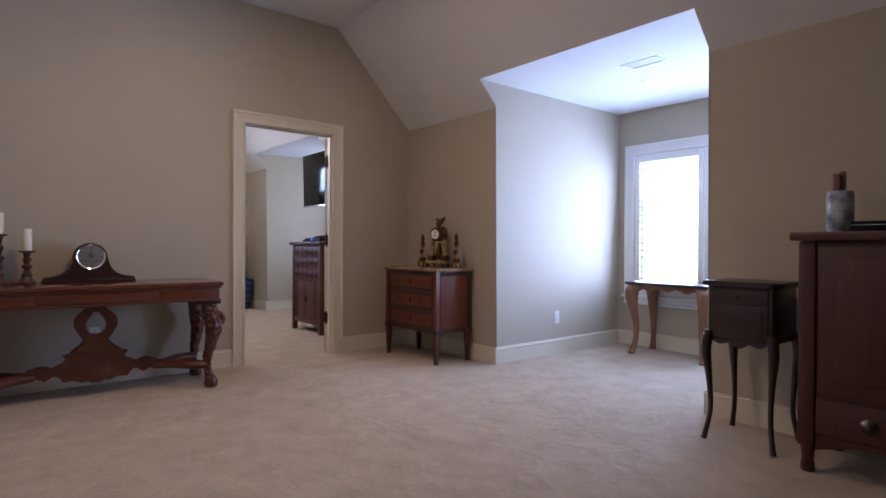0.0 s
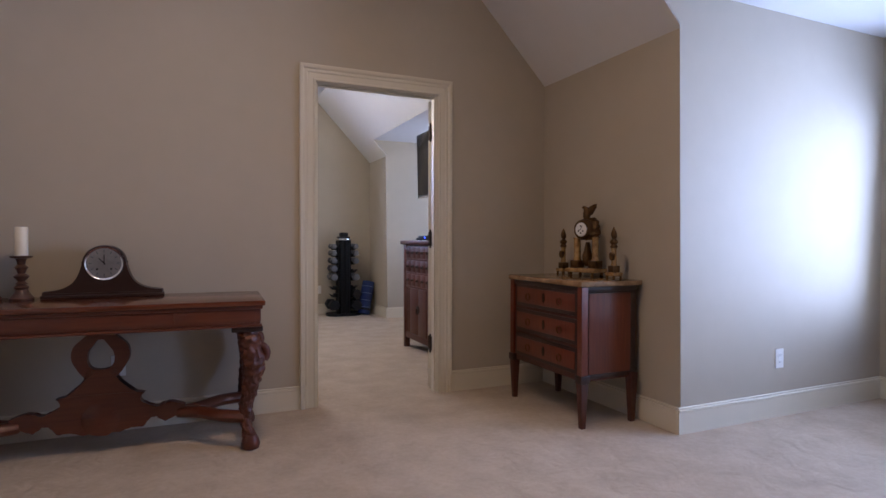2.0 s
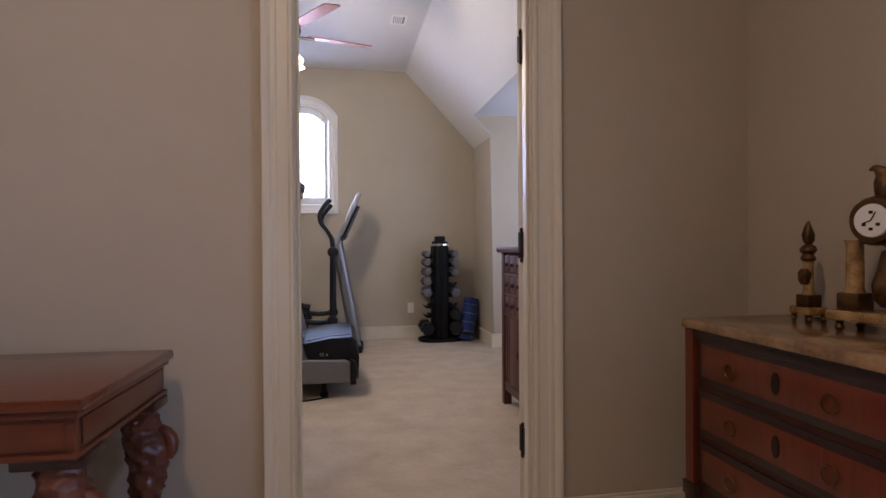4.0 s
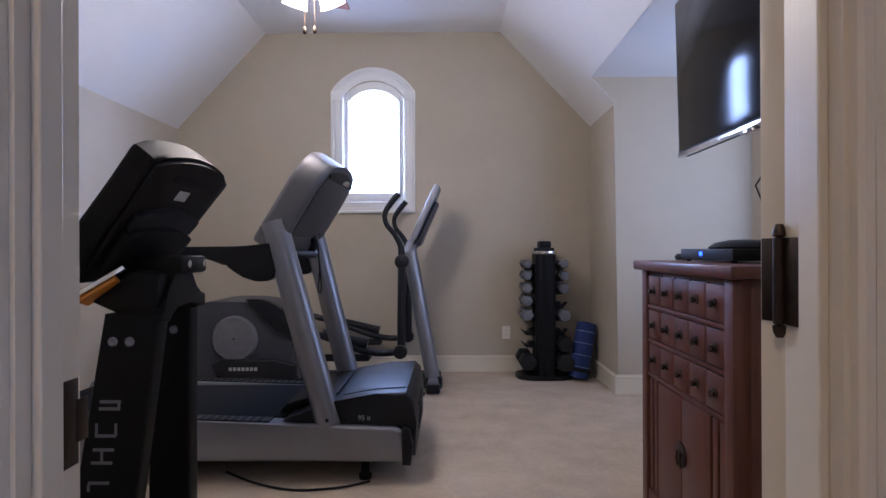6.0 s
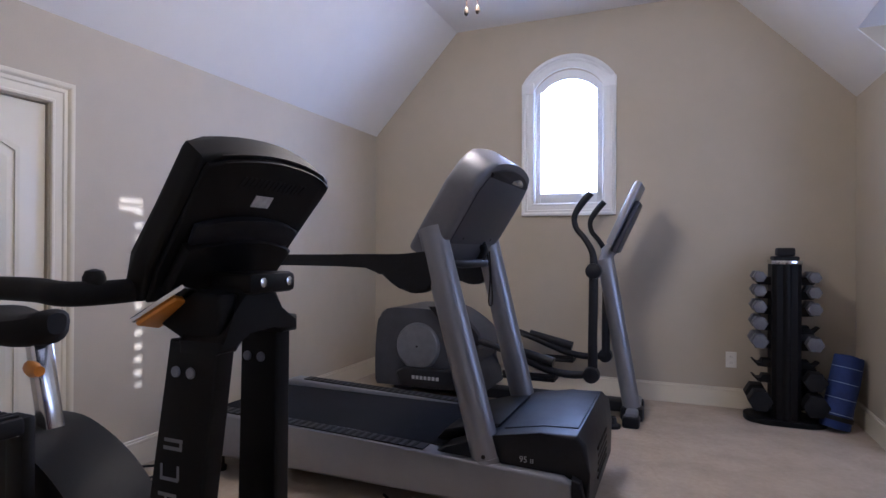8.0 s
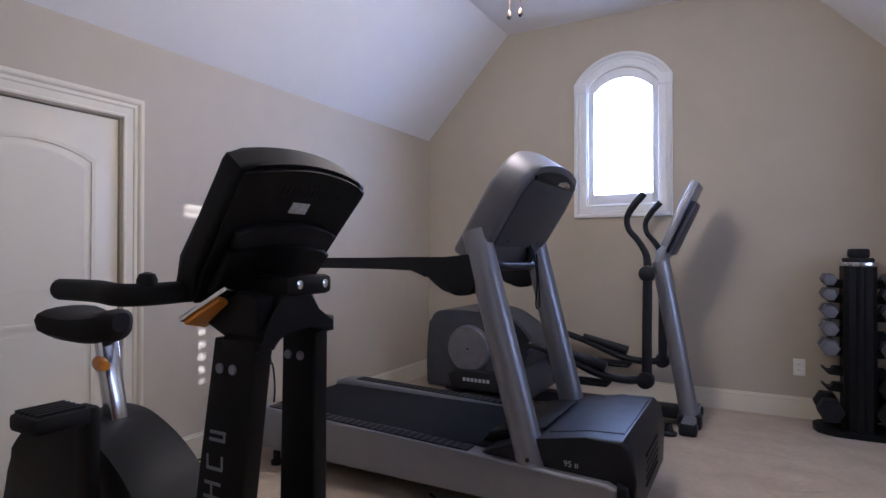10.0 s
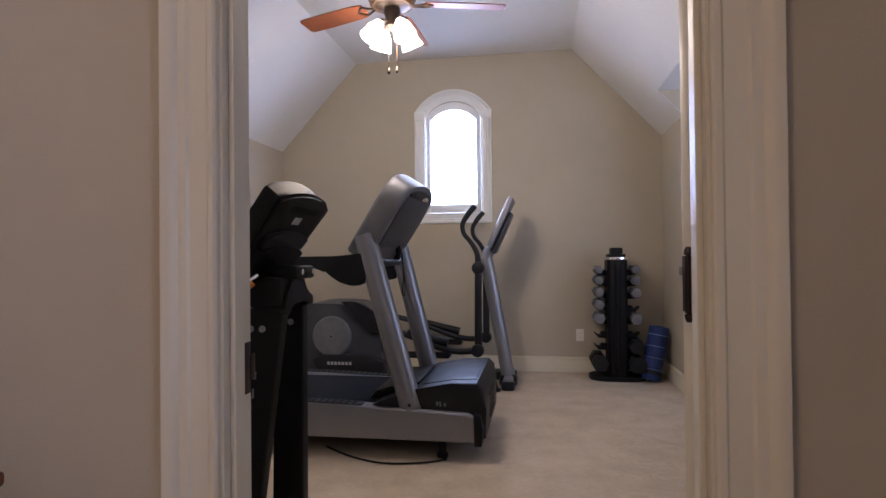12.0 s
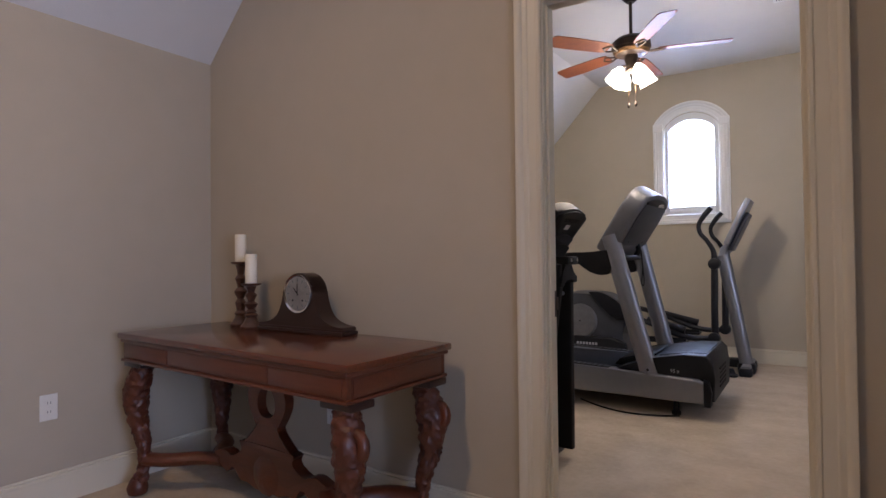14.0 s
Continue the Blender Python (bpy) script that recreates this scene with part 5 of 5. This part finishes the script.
o = [(-0.385, -0.235), (0.385, -0.235), (0.395, 0.10), (0.37, 0.20), *arc(-0.33, 0.33, 0.25, 0.30, 12)[::-1], (-0.37, 0.20), (-0.395, 0.10)]
con = wpart("console", tilted(o, C, UP, 0.14, None, 0.026, -0.04), SHELL, t, "silver console housing")
wpart("rear_panel", tilted([(-0.33, -0.13), (0.33, -0.13), (0.335, 0.13), (0.30, 0.205), (-0.30, 0.205), (-0.335, 0.13)], C, UP, 0.006, None, 0.003, 0.10), GREY, con, "slate grey rear panel")
wpart("dome", tilted([(-0.29, 0.205), (0.29, 0.205), *arc(-0.30, 0.30, 0.225, 0.268, 12)[::-1]], C, UP, 0.014, None, 0.005, 0.098), GREYDARK, con, "dark domed top cover")
# chrome lens shaped to stand in for the white highlight on the dome
wpart("highlight_lens", tilted([(0.0, 0.213), (0.17, 0.213), *arc(0.0, 0.18, 0.226, 0.244, 8)[::-1]], C, UP, 0.004, None, 0.002, 0.112), CHROME, con, "bright chrome lens in place of the dome's white highlight")
wpart("display", tilted([(-0.30, -0.18), (0.30, -0.18), (0.30, 0.18), (-0.30, 0.18)], C, UP, -0.004, None, 0.0, -0.04), SCREEN, con)
for q in (-0.2, 0.2):
    wpart("screw", tilted([(q + 0.006 * math.cos(a), -0.10 + 0.006 * math.sin(a)) for a in [k * math.tau / 10 for k in range(10)]], C, UP, 0.002, None, 0.0, 0.106), BLACK, con)
arm = curve([(0.70, 1.098), (1.30, 1.103), (1.46, 1.105), (1.62, 1.12)], 4) + curve([(1.64, 1.02), (1.60, 0.945), (1.50, 0.945), (1.40, 1.00), (1.30, 1.043), (0.70, 1.048)], 4)
for y0, y1 in ((7.20, 7.265), (7.945, 8.01)):
    wpart("handrail", prism(arm, "y", y0, y1, None, 0.012), GREYDARK, t)
wpart("cross_bar", tube([(1.64, 7.27, 1.08), (1.68, 7.45, 1.06), (1.68, 7.76, 1.06), (1.64, 7.94, 1.08)], 0.02, 12), GREYDARK, t)
g = wpart("front_grip", tube(curve([(1.66, 7.72, 1.06), (1.69, 7.73, 1.12), (1.66, 7.74, 1.19)], 4), 0.02, 12), BLACK, t)
wpart("safety_cord", tube(curve([(1.67, 7.80, 1.20), (1.70, 7.80, 1.0), (1.69, 7.81, 0.86), (1.70, 7.83, 0.84), (1.70, 7.84, 0.90), (1.68, 7.85, 1.12)], 6), 0.004, 6), BLACK, t)
for x in (0.42, 2.05):
    for y in (7.24, 7.96):
        wpart("foot", lathe([(0.03, 0), (0.032, 0.02), (0.02, 0.03), (0.018, 0.105)], (x, y, 0), "z", 14), BLACKMATT, t)

t.location, t.scale = (1.25, 7.665, 0), (1, 1, 1.02)

# ---- gym: elliptical trainer ----
t = thing("elliptical_trainer", (1.40, 9.0, 0), "grey elliptical trainer with swinging arms by the gable wall", "elliptical trainer")
prof = curve([(0.47, 0.12), (0.465, 0.35), (0.49, 0.62), (0.56, 0.70), (0.75, 0.715), (0.98, 0.70), (1.14, 0.62), (1.25, 0.53)], 4) + [(1.30, 0.44), (1.22, 0.30), (1.30, 0.22), (1.32, 0.12)]
b = wpart("shroud", prism(prof, "y", 8.70, 9.28, None, 0.03), GREY, t)
wpart("flywheel_cover", lathe([(0.001, 8.672), (0.16, 8.672), (0.172, 8.685), (0.175, 8.70)], (0.83, 0, 0.435), "y", 40), COVER, b, "round silver flywheel cover")
wpart("cover_bolt", lathe([(0.001, 8.669), (0.008, 8.669), (0.009, 8.673)], (0.83, 0, 0.435), "y", 12), GREYDARK, b)
wpart("front_bulge", prism(curve([(0.92, 0.735), (1.06, 0.73), (1.20, 0.66), (1.30, 0.56), (1.32, 0.48), (1.20, 0.47), (1.05, 0.60)], 4), "y", 8.66, 8.72, None, 0.015), GREYDARK, b)
wpart("lower_skirt", prism([(0.70, 0.14), (0.66, 0.24), (0.74, 0.285), (1.16, 0.285), (1.30, 0.24), (1.32, 0.14)], "y", 8.655, 8.72, None, 0.02), GREYDARK, b)
for q in range(7):
    wpart("logo_bar", box(0.80 + q * 0.032, 8.6515, 0.20, 0.822 + q * 0.032, 8.6545, 0.225), INK, b)
wpart("base_rail", box(0.50, 8.93, 0.045, 2.36, 9.07, 0.12, 0.015), GREYDARK, t)
for x, y0, y1 in ((2.33, 8.74, 9.26), (0.62, 8.70, 9.28)):
    s = wpart("stabilizer", box(x - 0.04, y0, 0.03, x + 0.04, y1, 0.095, 0.015), SILVER, t)
    for y in (y0 + 0.03, y1 - 0.03):
        wpart("rubber_foot", box(x - 0.055, y - 0.05, 0.0, x + 0.055, y + 0.05, 0.075, 0.018), GREYDARK, s, "grey rubber end foot")
wpart("levelling_foot", lathe([(0.05, 0), (0.052, 0.018), (0.03, 0.03), (0.02, 0.07)], (2.22, 8.72, 0), "z", 16), GREYDARK, t)
wpart("column", tube([(2.325, 8.93, 0.07), (2.24, 8.95, 0.55), (2.14, 8.97, 1.09)], 0.058, 24), SILVER, t, "round silver column")
wpart("column_boot", box(2.25, 8.87, 0.0, 2.40, 9.0, 0.10, 0.025), GREYDARK, t)
C, UP = (2.285, 9.02, 1.365), (0.21, 0.46)
con = wpart("console", tilted([(-0.19, -0.20), (0.19, -0.20), (0.20, 0.10), (0.17, 0.26), (-0.17, 0.26), (-0.20, 0.10)], C, UP, -0.05, None, 0.015), SILVER, t)
wpart("rear_cover", tilted([(-0.14, -0.24), (0.14, -0.24), (0.15, 0.06), (0.12, 0.14), (-0.12, 0.14), (-0.15, 0.06)], C, UP, 0.04, None, 0.015), GREY, con)
wpart("console_neck", tube([(2.14, 8.98, 1.06), (2.15, 9.03, 1.14), (2.22, 9.05, 1.20)], 0.05, 16), SILVER, t)
for s, y in ((-1, 8.68), (1, 9.40)):
    yy = 9.05 + s * 0.36
    a = wpart("swing_arm", tube([(2.095, yy, 0.34), (2.095, yy, 0.6), (2.10, yy + s * -0.0, 1.02)], [0.032, 0.03, 0.03], 14), GREYDARK, t)
    wpart("pivot", lathe([(0.02, -0.05), (0.05, -0.04), (0.055, 0.0), (0.05, 0.04), (0.02, 0.05)], (2.10, yy, 1.015), "y", 20), GREYDARK, a)
    wpart("lower_pivot", lathe([(0.02, -0.05), (0.05, -0.04), (0.055, 0.0), (0.05, 0.04), (0.02, 0.05)], (2.09, yy - s * -0.02, 0.34), "y", 20), GREYDARK, a)
    wpart("handle", tube(curve([(2.10, yy, 1.05), (2.09, yy, 1.14), (2.04, yy, 1.23), (1.985, yy, 1.30), (1.975, yy, 1.38), (2.02, yy, 1.46), (2.08, yy, 1.53)], 5), [p[0] for p in curve([(0.026,), (0.022,), (0.019,), (0.019,), (0.02,), (0.024,), (0.024,)], 5)], 12), GREYDARK, a, "curved grey hand grip")
    wpart("pedal_arm", tube(curve([(1.22, yy, 0.53), (1.45, yy, 0.47), (1.66, yy, 0.395), (1.80, yy, 0.345), (1.95, yy, 0.325), (2.09, yy, 0.34)], 5), 0.026, 12, None, 1.2), GREYDARK, t)
    wpart("arm_cover", tube([(1.50, yy, 0.48), (1.84, yy, 0.395)], [0.028, 0.036], 12), GREYDARK, t)
    p = wpart("pedal", box(1.50, yy - 0.07, 0.275, 1.86, yy + 0.08, 0.30, 0.01), BLACKMATT, t)
    wpart("toe_guard", box(1.50, yy - 0.07, 0.30, 1.86, yy - 0.058, 0.33, 0.005), BLACKMATT, p)

t.location = (1.40, 9.14, 0)

# ---- gym: dumbbell rack, dumbbells and mat ----
RX, RY = 3.275, 9.47
t = thing("dumbbell_rack", (RX, RY, 0), "black vertical dumbbell tower with a silver collar", "dumbbell rack")
oval = [(0.245 * math.copysign(abs(math.cos(a)) ** 0.6, math.cos(a)), 0.16 * math.copysign(abs(math.sin(a)) ** 0.7, math.sin(a))) for a in [q * math.tau / 32 for q in range(32)]]
part("base", prism(oval, "z", 0, 0.035, None, 0.006), BLACK, t)
part("tower", prism([(-0.085, -0.10), (-0.06, -0.125), (0.06, -0.125), (0.085, -0.10), (0.085, 0.10), (-0.085, 0.10)], "z", 0.035, 1.065, None, 0.006), BLACK, t)
part("spine", lathe([(0.028, 0.035), (0.028, 1.06)], (0, -0.112, 0), "z", 18), BLACK, t)
part("collar", prism([(-0.09, -0.108), (-0.06, -0.132), (0.06, -0.132), (0.09, -0.108), (0.09, 0.105), (-0.09, 0.105)], "z", 1.065, 1.09, None, 0.003), CHROME, t, "bright silver collar")
part("cap", prism([(-0.075, -0.09), (0.075, -0.09), (0.075, 0.07), (-0.075, 0.07)], "z", 1.09, 1.118, None, 0.01), BLACKMATT, t)
part("ankle_strap", box(-0.05, -0.07, 1.118, 0.055, 0.05, 1.175, 0.012), BLACKMATT, t)
ROWS_L = ((0.98, 0.040), (0.885, 0.043), (0.778, 0.046), (0.668, 0.049), (0.548, 0.053), (0.42, 0), (0.315, 0), (0.155, 0.075))
ROWS_R = ((0.98, 0.040), (0.882, 0.043), (0.772, 0.046), (0.655, 0), (0.545, 0.053), (0.425, 0), (0.305, 0.068), (0.15, 0.078))
for s, rows in ((-1, ROWS_L), (1, ROWS_R)):
    for z, r in rows:
        c = z - 0.022
        part("cradle", prism([(s * 0.08, c - 0.035), (s * 0.16, c - 0.03), (s * 0.20, c + 0.015), (s * 0.185, c + 0.015), (s * 0.165, c - 0.008), (s * 0.145, c - 0.008), (s * 0.135, c + 0.02), (s * 0.08, c + 0.02)], "y", -0.045, 0.045, None, 0.003), BLACK, t)
for s, rows in ((-1, ROWS_L), (1, ROWS_R)):
    for z, r in rows:
        if not r:
            continue
        dark = r > 0.06
        d = thing("dumbbell", (RX + s * 0.158, RY, z), "large black hex dumbbell low on the rack" if dark else "grey rubber hex dumbbell resting in the rack", "dumbbell", 0, "dumbbells on the rack")
        part("handle", tube([(0, -0.06, 0), (0, 0.06, 0)], 0.014, 12), CHROME, d, "chromed handle")
        for y0, y1 in ((-0.058 - r * 1.5, -0.052), (0.052, 0.058 + r * 1.5)):
            part("head", prism([(r * math.cos(a), r * math.sin(a)) for a in [q * math.tau / 6 for q in range(6)]], "y", y0, y1, None, 0.007), BLACKMATT if dark else RUBBERGREY, d)

t = thing("rolled_mat", (3.585, 9.36, 0), "rolled blue plaid exercise mat leaning in the corner", "exercise mat")
M = Matrix.Rotation(radians(12), 3, "Y") @ Matrix.Rotation(radians(-9), 3, "X")


def leaning(bm):
    bmesh.ops.rotate(bm, cent=(0, 0, 0), matrix=M, verts=bm.verts)
    bmesh.ops.translate(bm, vec=(-0.045, 0, 0.018), verts=bm.verts)
    return bm


roll = part("roll", leaning(carve(lathe([(0.03, 0.0), (0.082, 0.0), (0.086, 0.01), (0.084, 0.16), (0.087, 0.30), (0.084, 0.455), (0.08, 0.468), (0.055, 0.46), (0.05, 0.474), (0.02, 0.468)], (0, 0, 0), "z", 28), 0.003, 14)), BLUEMAT, t)
for z in (0.09, 0.19, 0.29, 0.39):
    part("stripe", leaning(lathe([(0.0868, z), (0.0878, z + 0.002), (0.0868, z + 0.004)], (0, 0, 0), "z", 28)), PALEBLUE, roll)
part("carry_strap", leaning(lathe([(0.089, 0.05), (0.092, 0.052), (0.092, 0.078), (0.089, 0.08)], (0, 0, 0), "z", 28)), BLACKMATT, roll)

t = thing("coiled_cord", (0.14, 7.50, 0), "black power cord coiled on the carpet below the outlet", "cable")
wpart("cord", tube(curve([(X0 + 0.03, 7.63, 0.466), (0.09, 7.60, 0.44), (0.15, 7.55, 0.25), (0.16, 7.45, 0.05), (0.12, 7.25, 0.008), (0.02, 7.14, 0.008), (0.03, 7.0, 0.008), (0.14, 6.98, 0.008), (0.20, 7.10, 0.008), (0.24, 7.3, 0.02)], 6), 0.006, 8), BLACKMATT, t)
wpart("plug", box(X0 + 0.008, 7.61, 0.451, X0 + 0.05, 7.65, 0.481, 0.005), BLACKMATT, t)
t = thing("loose_cord", (1.9, 7.2, 0), "black cord lying on the carpet beneath the treadmill", "cable")
wpart("cord", tube(curve([(1.35, 7.36, 0.007), (1.55, 7.22, 0.007), (1.75, 7.15, 0.007), (1.95, 7.18, 0.007), (2.08, 7.25, 0.007)], 6), 0.006, 8), BLACKMATT, t)
